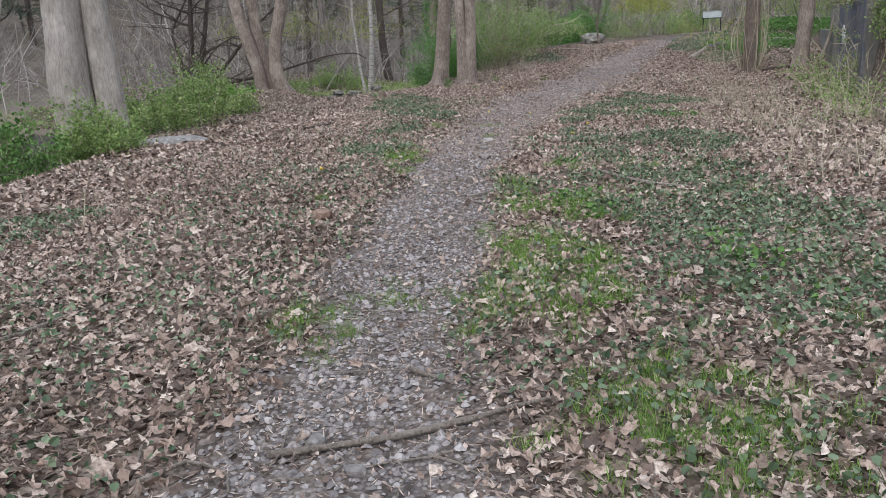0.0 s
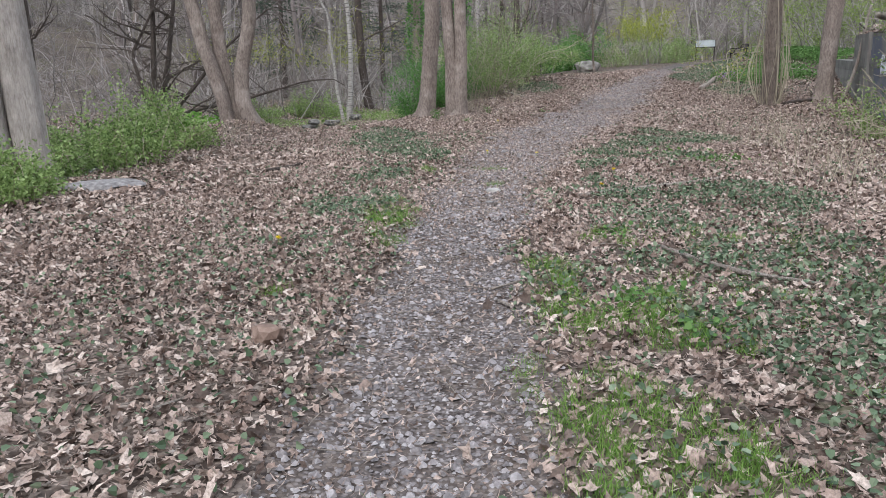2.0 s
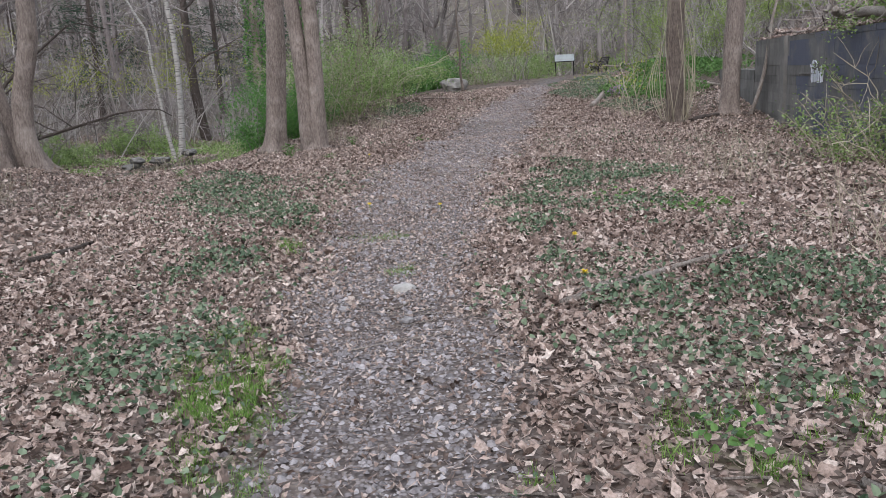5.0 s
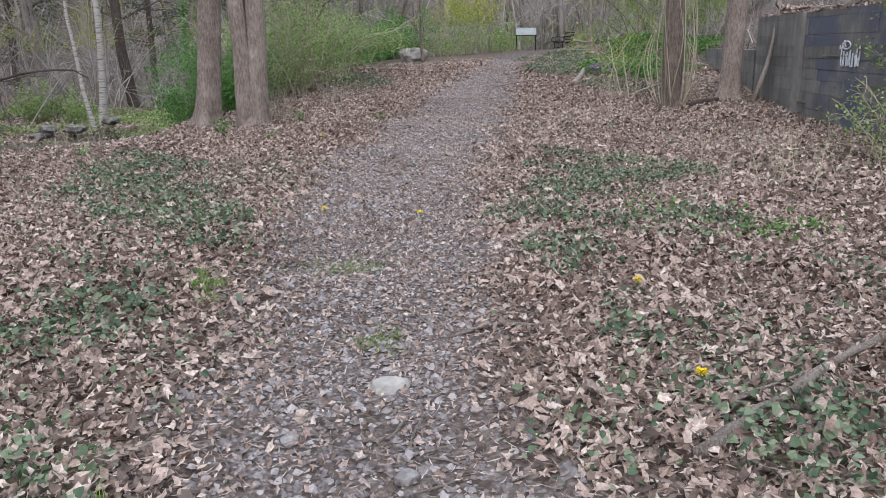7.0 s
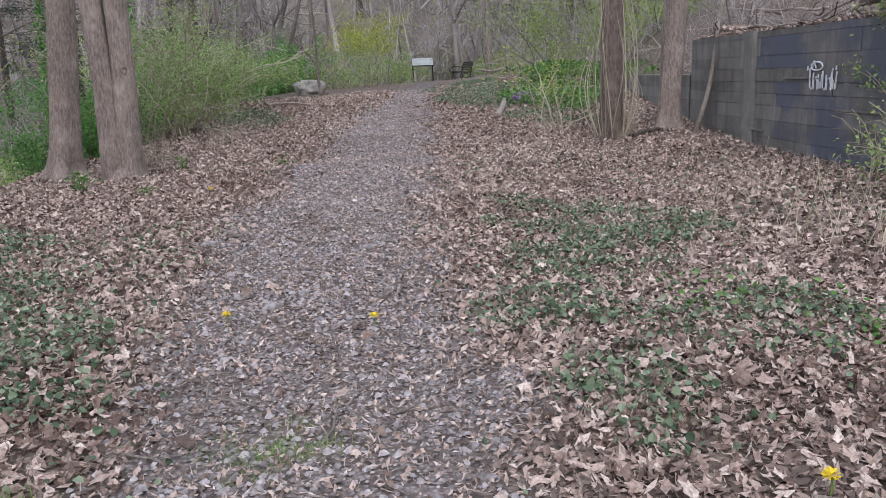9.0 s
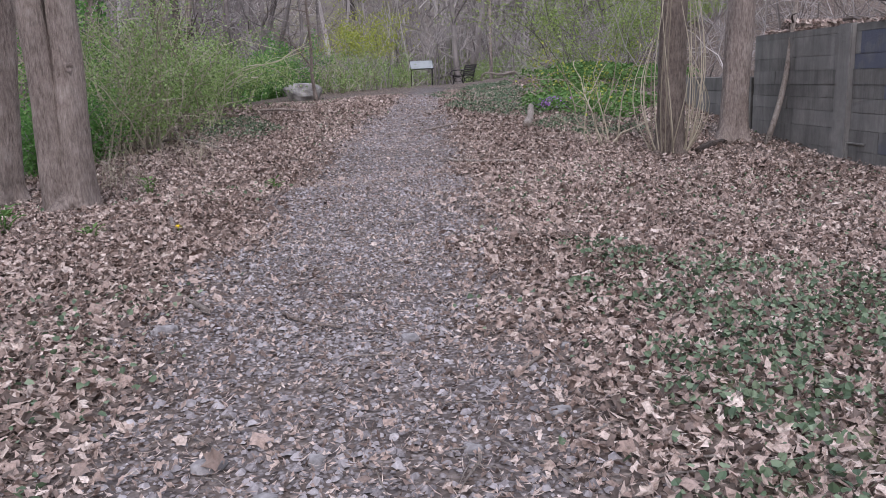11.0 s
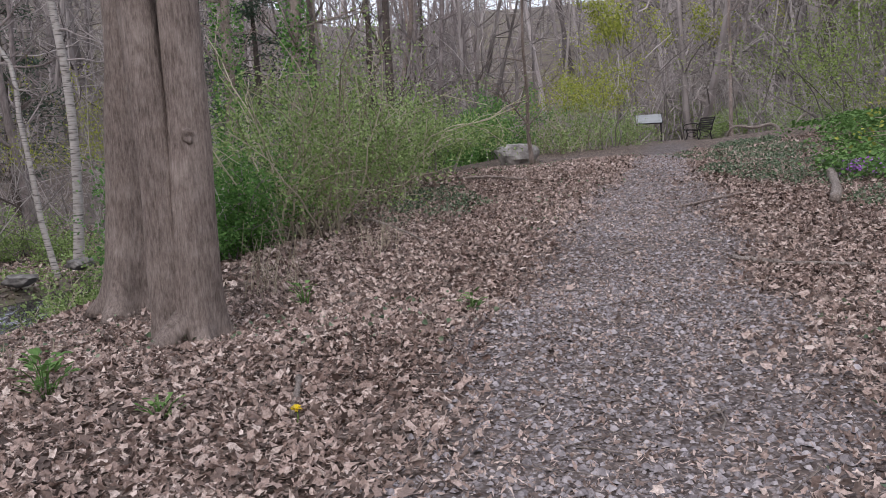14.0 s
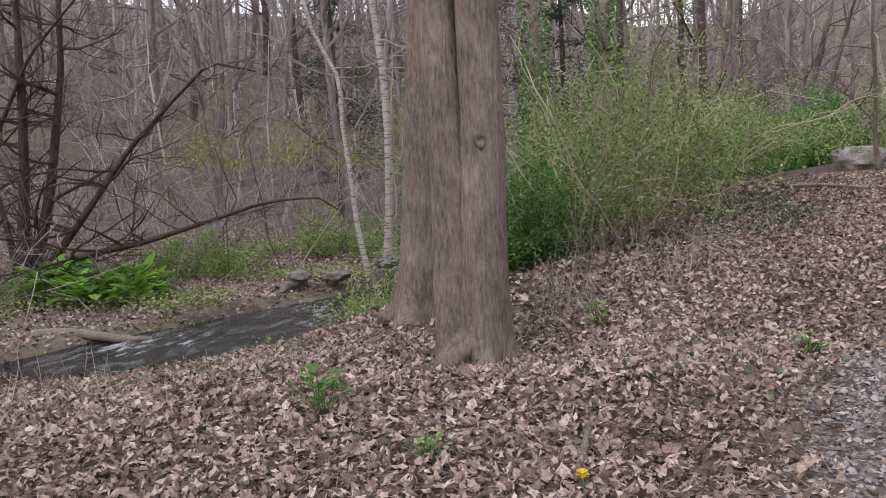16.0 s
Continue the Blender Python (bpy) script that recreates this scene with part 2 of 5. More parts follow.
def twig_mat(name, a, b, c):
    m = Mat(name, 0.9, spec=0.15)
    m.colour(m.mix(0.4, m.ramp(m.island(), (0.0, a), (0.5, b), (1.0, c)), m.ramp(m.noise(m.coord(), 0.35, 3), (0.3, a), (0.7, c))))
    return m.m


MAT_TWIG = twig_mat("bare_twigs", (0.05, 0.042, 0.04), (0.25, 0.22, 0.21), (0.55, 0.5, 0.48))
MAT_TWIG_TAN = twig_mat("tan_stems", (0.16, 0.135, 0.1), (0.36, 0.31, 0.23), (0.56, 0.5, 0.39))
MAT_TWIG_DARK = twig_mat("dark_twigs", (0.03, 0.025, 0.022), (0.07, 0.056, 0.05), (0.13, 0.11, 0.1))
MAT_DEADWOOD = bark_mat("weathered_dead_wood", (0.13, 0.1, 0.085), (0.32, 0.27, 0.235), (0.52, 0.47, 0.43), 1.6)

# random leaf tones; the ends also paint in shaded gaps and highlights
MAT_LEAVES = leaf_mat("fallen_leaves", (0.0, (0.035, 0.022, 0.018)), (0.2, (0.15, 0.1, 0.082)), (0.5, (0.37, 0.272, 0.232)), (0.8, (0.52, 0.41, 0.36)), (1.0, (0.68, 0.58, 0.52)), rough=0.8, thin=0.08, grain=0.85)
# the pale grey-green stop colours some leaves as if they caught a highlight
MAT_IVY = leaf_mat("dark_groundcover_leaves", (0.0, (0.033, 0.06, 0.034)), (0.5, (0.1, 0.15, 0.083)), (1.0, (0.25, 0.305, 0.2)), rough=0.5, thin=0.15)
MAT_HERB = leaf_mat("fresh_green_herb_leaves", (0.0, (0.05, 0.11, 0.028)), (0.5, (0.1, 0.2, 0.055)), (1.0, (0.19, 0.31, 0.1)), thin=0.25)
MAT_BROAD = leaf_mat("lush_broad_leaves", (0.0, (0.1, 0.24, 0.035)), (0.5, (0.18, 0.4, 0.06)), (1.0, (0.3, 0.54, 0.11)), thin=0.3)
MAT_GRASS = leaf_mat("grass_blades", (0.0, (0.08, 0.15, 0.03)), (0.5, (0.15, 0.28, 0.055)), (1.0, (0.29, 0.42, 0.12)), thin=0.25)
MAT_BUSH = leaf_mat("bush_leaves", (0.0, (0.09, 0.145, 0.045)), (0.5, (0.24, 0.345, 0.11)), (1.0, (0.43, 0.54, 0.24)), thin=0.4)
MAT_BUSH_DARK = leaf_mat("deep_green_bush_leaves", (0.0, (0.045, 0.12, 0.03)), (0.5, (0.11, 0.26, 0.065)), (1.0, (0.22, 0.4, 0.12)), thin=0.35)
MAT_BUSH_YELLOW = leaf_mat("yellow_green_leaves", (0.0, (0.16, 0.2, 0.035)), (0.5, (0.3, 0.34, 0.06)), (1.0, (0.48, 0.5, 0.12)), thin=0.35)
MAT_BUSH_LIGHT = leaf_mat("light_green_leaves", (0.0, (0.13, 0.19, 0.05)), (0.5, (0.24, 0.32, 0.09)), (1.0, (0.38, 0.46, 0.17)), thin=0.4)
MAT_EVERGREEN = leaf_mat("evergreen_needles", (0.0, (0.02, 0.045, 0.028)), (0.5, (0.045, 0.085, 0.055)), (1.0, (0.09, 0.14, 0.09)), thin=0.1)


def stone_mat(name, a, b, c, scale=9.0, each=True):
    m = Mat(name, 0.85)
    n = m.noise(m.coord(), scale, 6, 0.65)
    col = m.ramp(n, (0.3, a), (0.5, b), (0.72, c))
    if each:
        col = m.mix(0.55, col, m.ramp(m.island(), (0, a), (0.5, b), (1, c)))
    m.colour(col)
    return m.bump(n, 0.5, 0.02).m


MAT_GRAVEL = stone_mat("grey_gravel", (0.075, 0.066, 0.067), (0.25, 0.226, 0.23), (0.56, 0.522, 0.528), 40)
MAT_ROCK = stone_mat("grey_rock", (0.13, 0.12, 0.115), (0.3, 0.285, 0.27), (0.5, 0.475, 0.45), 5, False)
MAT_PATH_STONE = stone_mat("worn_path_stone", (0.1, 0.09, 0.09), (0.21, 0.195, 0.195), (0.36, 0.34, 0.335), 14, False)
MAT_BROWN_ROCK = stone_mat("reddish_brown_rock", (0.12, 0.075, 0.06), (0.22, 0.15, 0.12), (0.34, 0.25, 0.21), 12, False)


def soil_mat():
    """Forest floor: packed leaves and soil, gravel where the path is worn, moss where green."""
    m = Mat("forest_floor", 0.92, spec=0.15)
    pos = m.coord()
    vor = m.node("ShaderNodeTexVoronoi", Scale=15.0, Randomness=1.0)
    warp = m.node("ShaderNodeVectorMath")
    warp.operation = "ADD"
    nz = m.node("ShaderNodeTexNoise", Scale=22.0, Detail=3.0)
    m.link(pos, nz.inputs["Vector"])
    sc = m.node("ShaderNodeVectorMath")
    sc.operation = "SCALE"
    sc.inputs["Scale"].default_value = 0.08
    m.link(nz.outputs["Color"], sc.inputs[0])
    m.link(pos, warp.inputs[0])
    m.link(sc.outputs[0], warp.inputs[1])
    m.link(warp.outputs[0], vor.inputs["Vector"])
    sep = m.node("ShaderNodeSeparateColor")
    m.link(vor.outputs["Color"], sep.inputs[0])
    litter = m.ramp(sep.outputs[0], (0.0, (0.02, 0.014, 0.012)), (0.3, (0.075, 0.053, 0.044)), (0.65, (0.2, 0.155, 0.13)), (1.0, (0.42, 0.35, 0.305)))
    # shade in the gaps between leaves, put into the colour at cell edges
    litter = m.mix(m.ramp(vor.outputs["Distance"], (0.25, (0, 0, 0)), (0.8, (0.75, 0.75, 0.75))), litter, (0.06, 0.04, 0.032))
    patch = m.noise(pos, 0.6, 4)
    litter = m.mix(m.ramp(patch, (0.35, (0, 0, 0)), (0.65, (0.55, 0.55, 0.55))), litter, m.mix(0.5, litter, (0.17, 0.12, 0.095)))
    grit = m.node("ShaderNodeTexVoronoi", Scale=46.0)
    m.link(pos, grit.inputs["Vector"])
    sg = m.node("ShaderNodeSeparateColor")
    m.link(grit.outputs["Color"], sg.inputs[0])
    gravel = m.ramp(sg.outputs[0], (0.0, (0.03, 0.025, 0.025)), (0.4, (0.12, 0.106, 0.107)), (1.0, (0.36, 0.33, 0.335)))
    gravel = m.mix(m.ramp(grit.outputs["Distance"], (0.25, (0, 0, 0)), (0.75, (0.8, 0.8, 0.8))), gravel, (0.075, 0.06, 0.055))
    litter = m.mix(0.6, litter, m.ramp(sg.outputs[2], (0.0, (0.015, 0.011, 0.009)), (0.5, (0.07, 0.052, 0.043)), (1.0, (0.3, 0.245, 0.21))))
    edge = m.mix(1.0, m.attr("path"), m.ramp(m.noise(pos, 2.6, 5, 0.7), (0.25, (0.1, 0.1, 0.1)), (0.65, (1, 1, 1))), "MULTIPLY")
    c = m.mix(edge, litter, gravel)
    moss = m.ramp(m.noise(pos, 9, 5), (0.3, (0.06, 0.08, 0.03)), (0.7, (0.16, 0.2, 0.065)))
    gm = m.mix(1.0, m.attr("green"), m.ramp(m.noise(pos, 5.0, 5, 0.75), (0.45, (0, 0, 0)), (0.65, (0.55, 0.55, 0.55))), "MULTIPLY")
    wild = m.ramp(m.noise(pos, 0.9, 7, 0.75), (0.32, (0.05, 0.043, 0.038)), (0.5, (0.19, 0.163, 0.144)), (0.62, (0.18, 0.18, 0.1)), (0.75, (0.38, 0.325, 0.28)))
    c = m.mix(gm, c, moss)
    m.colour(m.mix(m.attr("wild"), c, wild))
    return m.bump(m.mix(edge, sep.outputs[1], sg.outputs[1]), 0.8, 0.03).m


MAT_SOIL = soil_mat()


def water_mat():
    m = Mat("stream_water", 0.08, spec=0.22)
    pos = m.coord((1.0, 0.35, 1))
    a = m.noise(m.coord((1, 0.6, 1)), 3.2, 7, 0.7)
    foam = m.ramp(m.noise(pos, 4.5, 6, 0.75), (0.5, (0, 0, 0)), (0.66, (1, 1, 1)))
    rapid = m.mix(1.0, foam, m.attr("rapid"), "MULTIPLY")
    m.colour(m.mix(rapid, (0.012, 0.012, 0.013), (0.5, 0.52, 0.58)))
    m.link(m.mix(rapid, (0.06, 0.06, 0.06), (0.6, 0.6, 0.6)), m.p.inputs["Roughness"])
    return m.bump(a, 0.55, 0.12).m


MAT_WATER = water_mat()


def concrete_mat(name, tint=None):
    m = Mat(name, 0.9, spec=0.2)
    pos = m.coord()
    n = m.noise(pos, 1.6, 6, 0.7)
    streak = m.noise(m.coord((3, 3, 0.35)), 2.2, 5, 0.7)
    c = m.ramp(n, (0.3, (0.11, 0.105, 0.098)), (0.5, (0.2, 0.19, 0.175)), (0.72, (0.32, 0.3, 0.275)))
    c = m.mix(m.ramp(streak, (0.45, (0, 0, 0)), (0.7, (0.7, 0.7, 0.7))), c, (0.07, 0.066, 0.062))
    c = m.mix(0.35, c, m.ramp(m.each(), (0, (0.09, 0.085, 0.08)), (1, (0.27, 0.255, 0.24))))
    if tint:
        c = m.mix(m.ramp(m.noise(pos, 1.1, 5, 0.65), (0.4, (0.1, 0.1, 0.1)), (0.56, (0.85, 0.85, 0.85))), c, tint)
    m.colour(c)
    return m.bump(m.noise(pos, 18, 6, 0.7), 0.6, 0.02).m


MAT_CONCRETE = concrete_mat("weathered_board_marked_concrete")
MAT_CONCRETE_BLUE = concrete_mat("concrete_with_worn_blue_paint", (0.1, 0.108, 0.145))


def paint_mat(name, base, wear=(0.2, 0.19, 0.18)):
    m = Mat(name, 0.65)
    m.colour(m.mix(m.ramp(m.noise(m.coord(), 2.6, 7, 0.78), (0.44, (0, 0, 0)), (0.6, (0.9, 0.9, 0.9))), base, wear))
    return m.m


MAT_BLUE_PAINT = paint_mat("faded_blue_grey_paint", (0.085, 0.092, 0.125), (0.17, 0.165, 0.16))
MAT_WHITE_PAINT = paint_mat("white_spray_paint", (0.72, 0.74, 0.78), (0.5, 0.52, 0.56))
MAT_IRON = paint_mat("black_painted_iron", (0.012, 0.012, 0.014), (0.022, 0.02, 0.02))
MAT_SLAT = paint_mat("dark_stained_slat", (0.018, 0.014, 0.014), (0.035, 0.028, 0.027))
MAT_PANEL = paint_mat("weathered_sign_panel", (0.28, 0.3, 0.3), (0.19, 0.2, 0.2))
MAT_PRINT = paint_mat("faded_print", (0.12, 0.13, 0.13), (0.2, 0.21, 0.21))
MAT_YELLOW = leaf_mat("yellow_petals", (0.0, (0.6, 0.45, 0.01)), (1.0, (0.85, 0.65, 0.02)), thin=0.1)
MAT_PURPLE = leaf_mat("purple_petals", (0.0, (0.28, 0.1, 0.42)), (1.0, (0.5, 0.25, 0.62)), thin=0.2)

# ---------------------------------------------------------------- ground and stream
# green patches beside the path: x, y, half-width, half-length
IVY_PATCHES = [(2.2, 6.3, 1.0, 2.6), (2.5, 8.3, 0.65, 1.1), (3.0, 11.2, 0.75, 1.0), (1.8, 11.2, 0.45, 1.7), (1.2, 8.6, 0.3, 0.45), (4.0, 17.9, 0.95, 1.4), (3.0, 16.7, 0.5, 0.8), (2.3, 15.7, 0.5, 0.4),
               (1.9, 14.4, 0.4, 0.7), (1.8, 12.7, 0.35, 0.4), (3.8, 19.2, 0.4, 0.6), (3.1, 14.9, 0.7, 0.6), (-1.7, 19.2, 0.75, 1.7), (-1.3, 17.6, 0.6, 1.4), (-0.6, 16.4, 0.3, 1.0), (-1.4, 11.7, 0.5, 1.2)]
FAR_IVY_PATCHES = [(-4.0, 7.2, 0.5, 0.8), (-1.3, 14.2, 0.45, 1.2), (8.3, 30.6, 0.6, 2.8), (8.1, 26.3, 1.0, 0.8), (7.6, 28.8, 0.55, 1.8), (9.4, 32.5, 0.8, 1.6), (2.4, 30.1, 0.8, 1.6)]
GRASS_PATCHES = [(0.7, 5.2, 0.5, 1.5), (1.0, 3.1, 0.5, 0.6), (-0.8, 4.4, 0.36, 0.65), (0.2, 4.6, 0.25, 0.5), (-0.35, 4.9, 0.22, 0.35), (1.1, 7.2, 0.45, 0.7), (0.2, 6.3, 0.14, 0.4), (-0.8, 9.8, 0.13, 0.5),
                 (-2.9, 10.0, 0.2, 0.4), (-1.5, 8.0, 0.13, 0.25), (0.4, 14.7, 0.27, 0.3), (0.3, 13.2, 0.2, 0.2), (1.2, 9.4, 0.22, 0.4), (-0.6, 14.3, 0.1, 0.35), (0.55, 7.8, 0.2, 1.1), (-0.9, 10.8, 0.3, 0.9)]
HERB_PATCHES = [(1.1, 7.2, 0.4, 0.6), (3.1, 15.3, 0.35, 0.5), (3.6, 14.6, 0.6, 0.5), (1.2, 9.4, 0.15, 0.25), (2.0, 5.0, 0.3, 0.8), (8.8, 27.6, 1.0, 1.3), (10.3, 29.4, 1.2, 1.6), (12.2, 32.0, 1.7, 2.0), (14.5, 35.5, 1.6, 2.4)]


def green_at(x, y, kinds=(0, 1, 2)):
    g = np.zeros_like(np.asarray(x, float))
    for kind, patches in ((0, IVY_PATCHES), (0, FAR_IVY_PATCHES), (1, GRASS_PATCHES), (2, HERB_PATCHES)):
        for px, py, hw, hl in patches if kind in kinds else ():
            g = np.maximum(g, 1 - ss(0.55, 1.25, np.hypot((x - px) / hw, (y - py) / hl) + 0.7 * (vnoise(x, y, 0.6, 5) - 0.5)))
    return g


def on_path(x, y):
    return 1 - ss(0.55, 1.4, np.abs(x - path_x(y)) / path_half(y) + 0.6 * (vnoise(x, y, 0.7, 9) - 0.5))


def wild_at(x, y):
    """Where brush, wet soil and undergrowth take over from open leaf litter."""
    d, s = bank(x, y), wall_side(x, y)[0]
    hill = ss(30, 42, np.hypot(x - 2, y - 22)) * ss(4, 8, np.abs(x - path_x(y)) + 6 * ss(50, 58, y))
    return np.clip(np.maximum(0.8 * hill, 0.75 * ss(0.8, 2.0, d) * (1 - 0.5 * ss(12, 16, d))), 0, 1) + 0 * s


def grid_sheet(name, xs, ys, height, material, attrs):
    X, Y = np.meshgrid(xs, ys, indexing="xy")
    Z = height(X, Y)
    nx, ny = len(xs), len(ys)
    v = np.stack([X, Y, Z], -1).reshape(-1, 3)
    i, j = np.meshgrid(np.arange(nx - 1), np.arange(ny - 1), indexing="xy")
    a = (j * nx + i).ravel()
    g = Geo()
    g.add(v, np.concatenate([np.stack([a, a + 1, a + nx + 1], -1), np.stack([a, a + nx + 1, a + nx], -1)]))
    me = g.mesh(name, material, True)
    for key, fn in attrs.items():
        at = me.attributes.new(key, "FLOAT", "POINT")
        at.data.foreach_set("value", fn(X, Y).ravel().astype(np.float32))
    return new(name, me)


xs = np.concatenate([-np.geomspace(700, 14, 34), np.arange(-13.8, 14.0, 0.2), np.geomspace(14.2, 700, 34)])
ys = np.concatenate([-np.geomspace(600, 4, 26), np.arange(-3.8, 42, 0.2), np.geomspace(42.2, 800, 40)])
ground = grid_sheet("ground", xs, ys, land, MAT_SOIL, {"path": on_path, "green": green_at, "wild": wild_at})
tagged(ground, "leaf-littered woodland ground with a worn gravel path", "ground", kind="structure")


def rapid_at(x, y):
    return np.exp(-((x + 6.4) ** 2 + (y - 28.8) ** 2) / 0.9) + 1.3 * np.exp(-((x + 3.8) ** 2 + (y - 31.6) ** 2) / 1.6) + 0.25 * vnoise(x, y, 1.2, 4)


stream = grid_sheet("water", np.concatenate([np.arange(-45, -12, 0.6), np.arange(-12, 2, 0.2), np.arange(2, 24, 0.6)]), np.concatenate([np.arange(-30, 22, 0.6), np.arange(22, 40, 0.2), np.arange(40, 60, 0.6)]),
                    lambda x, y: WATER + 0.05 * (vnoise(x, y, 0.9, 3) - 0.5) + 0.03 * (vnoise(x, y, 0.45, 8) - 0.5) + 0.0 * x, MAT_WATER, {"rapid": rapid_at})
tagged(stream, "dark shallow stream with white riffles", "stream", kind="structure")

# ---------------------------------------------------------------- retaining wall
def wall_pose(along, back, z):
    p = WALL_A + along * WALL_DIR + back * np.array([WALL_DIR[1], -WALL_DIR[0]])
    ang = math.degrees(math.atan2(WALL_DIR[1], WALL_DIR[0]))
    return pose(p[0], p[1], z, 0, 0, ang)


# local x runs along the wall, local -y is behind it, z up
wall = new("wall_retaining")
wall.matrix_basis = wall_pose(0, 0, 0)
tagged(wall, "old board-marked concrete retaining wall with faded blue paint", "wall", kind="structure")


def wall_board(x0, x1, z0, z1, proud, material=MAT_CONCRETE, name="board"):
    bm = box_bm((x1 - x0, 0.06, z1 - z0), ((x0 + x1) / 2, proud - 0.03, (z0 + z1) / 2), 0.004)
    return part(name, bm, material, wall)


part("core", box_bm((9.4, 0.42, 2.6), (-1.55, -0.25, 0.64), 0.02), MAT_CONCRETE, wall)
part("low_core", box_bm((5.0, 0.42, 2.2), (5.6, -0.25, 0.15), 0.02), MAT_CONCRETE, wall)
wr = random.Random(4)
z0 = -0.35
while z0 < 1.9:
    z1 = min(1.93, z0 + wr.uniform(0.13, 0.3))
    x = -6.2
    while x < 3.1:
        x2 = min(3.1, x + wr.uniform(1.2, 3.4))
        wall_board(x + 0.001, x2 - 0.001, z0 + 0.001, z1 - 0.001, 0.012 + wr.uniform(-0.005, 0.008), MAT_CONCRETE_BLUE if x2 < 0.4 else MAT_CONCRETE)
        x = x2
    z0 = z1
for k in range(6):
    z0 = -0.25 + k * 0.25
    wall_board(3.2, 8.0, z0 + 0.002, z0 + 0.248, 0.012 + wr.uniform(-0.004, 0.006))
part("pilaster", box_bm((0.34, 0.1, 2.3), (0.25, 0.03, 0.8), 0.015), MAT_CONCRETE, wall, "pale concrete pilaster")

# ---------------------------------------------------------------- trees
def wander(start, way, length, steps, bend, r, rise=0.0):
    pts, p, d = [np.array(start, float)], np.array(start, float), np.array(way, float)
    d /= np.linalg.norm(d)
    for _ in range(steps):
        d = d + r.normal(0, bend, 3) + np.array([0, 0, rise])
        d /= np.linalg.norm(d)
        p = p + d * length / steps
        pts.append(p.copy())
    return np.array(pts)


def stem(geo, pts, r0, r1, sides=12, flare=0.0, r=None, lumps=0.05):
    """A trunk along pts with a flared foot; many-sided trunks get furrowed bark."""
    pts = np.asarray(pts, float)
    seg = np.linalg.norm(np.diff(pts, axis=0), axis=1)
    s = np.concatenate([[0], np.cumsum(seg)])
    cut, fine = min(1.2, s[-1] * 0.3), sides > 20
    if fine:
        t = np.concatenate([np.linspace(0, 4.2, 75)[:-1], np.linspace(4.2, s[-1], 16)])
    else:
        t = np.concatenate([np.linspace(0, cut, 7)[:-1], np.linspace(cut, s[-1], 16)])
    p = np.stack([np.interp(t, s, pts[:, k]) for k in range(3)], -1)
    if fine:
        k = np.ones(9) / 9
        p = np.stack([np.convolve(np.pad(p[:, c], 4, "edge"), k, "valid") for c in range(3)], -1)
        p[0] = pts[0]
    rad = r0 + (r1 - r0) * (t / s[-1]) ** 0.8 + flare * np.exp(-t / 0.22)
    geo.tube(p, rad, sides)
    v = geo.v[-1][:len(t) * sides].reshape(len(t), sides, 3)
    phase = r.uniform(0, 6.28, 8)
    ang = np.linspace(0, 2 * np.pi, sides, endpoint=False)
    tt = t[:, None]
    lobes = 1 + (0.28 * np.exp(-t / 0.3)[:, None] * np.cos(4 * ang + phase[0]) * (flare > 0)
                 + lumps * np.cos(3 * ang + phase[1] + tt * 0.9) + lumps * 0.6 * np.cos(5 * ang + phase[2] - tt * 0.6))
    if fine:
        w = 0.9 * np.sin(tt * 2.3 + phase[3]) + 0.5 * np.sin(tt * 5.1 + phase[4])
        ridge = np.abs(np.sin(8 * ang + phase[5] + w)) + 0.7 * np.abs(np.sin(13 * ang + phase[6] - w * 1.4))
        lobes = lobes + 0.045 * (ridge - 0.9) + 0.03 * np.sin(tt * 3.7 + phase[7]) * np.cos(2 * ang + tt) + r.normal(0, 0.006, lobes.shape)
    v[:] = p[:, None] + (v - p[:, None]) * lobes[..., None]
    return p, rad


def limbs(p, rad, n, r, low=0.3, length=3.0, twigs=4, sides=5, up=0.5, fine=2):
    """Branches from a trunk's upper part, each with its side branches and twigs."""
    m, made = len(p), []
    for _ in range(n):
        geo = Geo()
        k = int(np.argmin(np.abs(p[:, 2] - p[-1, 2] * r.uniform(low, 0.97))))
        a = r.uniform(0, 6.28)
        way = np.array([math.cos(a), math.sin(a), r.uniform(up - 0.4, up + 0.4)])
        ln = length * r.uniform(0.5, 1.2) * (1.1 - 0.5 * k / m)
        b = wander(p[k], way, ln, 6, 0.16, r, 0.03)
        r0 = max(0.012, min(rad[k] * 0.5, 0.022 * ln))
        geo.tube(b, np.linspace(r0, r0 * 0.25, 7), sides, cap=False)
        for _ in range(twigs):
            q = r.integers(1, 6)
            w2 = (b[q + 1] - b[q - 1]) + r.normal(0, 0.45, 3) * ln / 3
            c = wander(b[q], w2, ln * r.uniform(0.25, 0.55), 4, 0.2, r, 0.03)
            geo.tube(c, np.linspace(r0 * 0.45, r0 * 0.14, 5), 3, cap=False)
            for _ in range(fine):
                q2 = r.integers(1, 4)
                w3 = (c[q2 + 1] - c[q2]) * 2 + r.normal(0, 0.5, 3) * ln / 6
                e = wander(c[q2], w3, ln * r.uniform(0.1, 0.28), 3, 0.2, r)
                geo.tube(e, np.linspace(r0 * 0.22, r0 * 0.1, 4), 3, cap=False)
        made.append(geo)
    return made


LEAF_V = np.array([[0, 0, 0], [0.5, 0.32, 0.1], [1, 0, 0.02], [0.5, -0.32, 0.1]])
LEAF_F = np.array([[0, 1, 2], [0, 2, 3]])


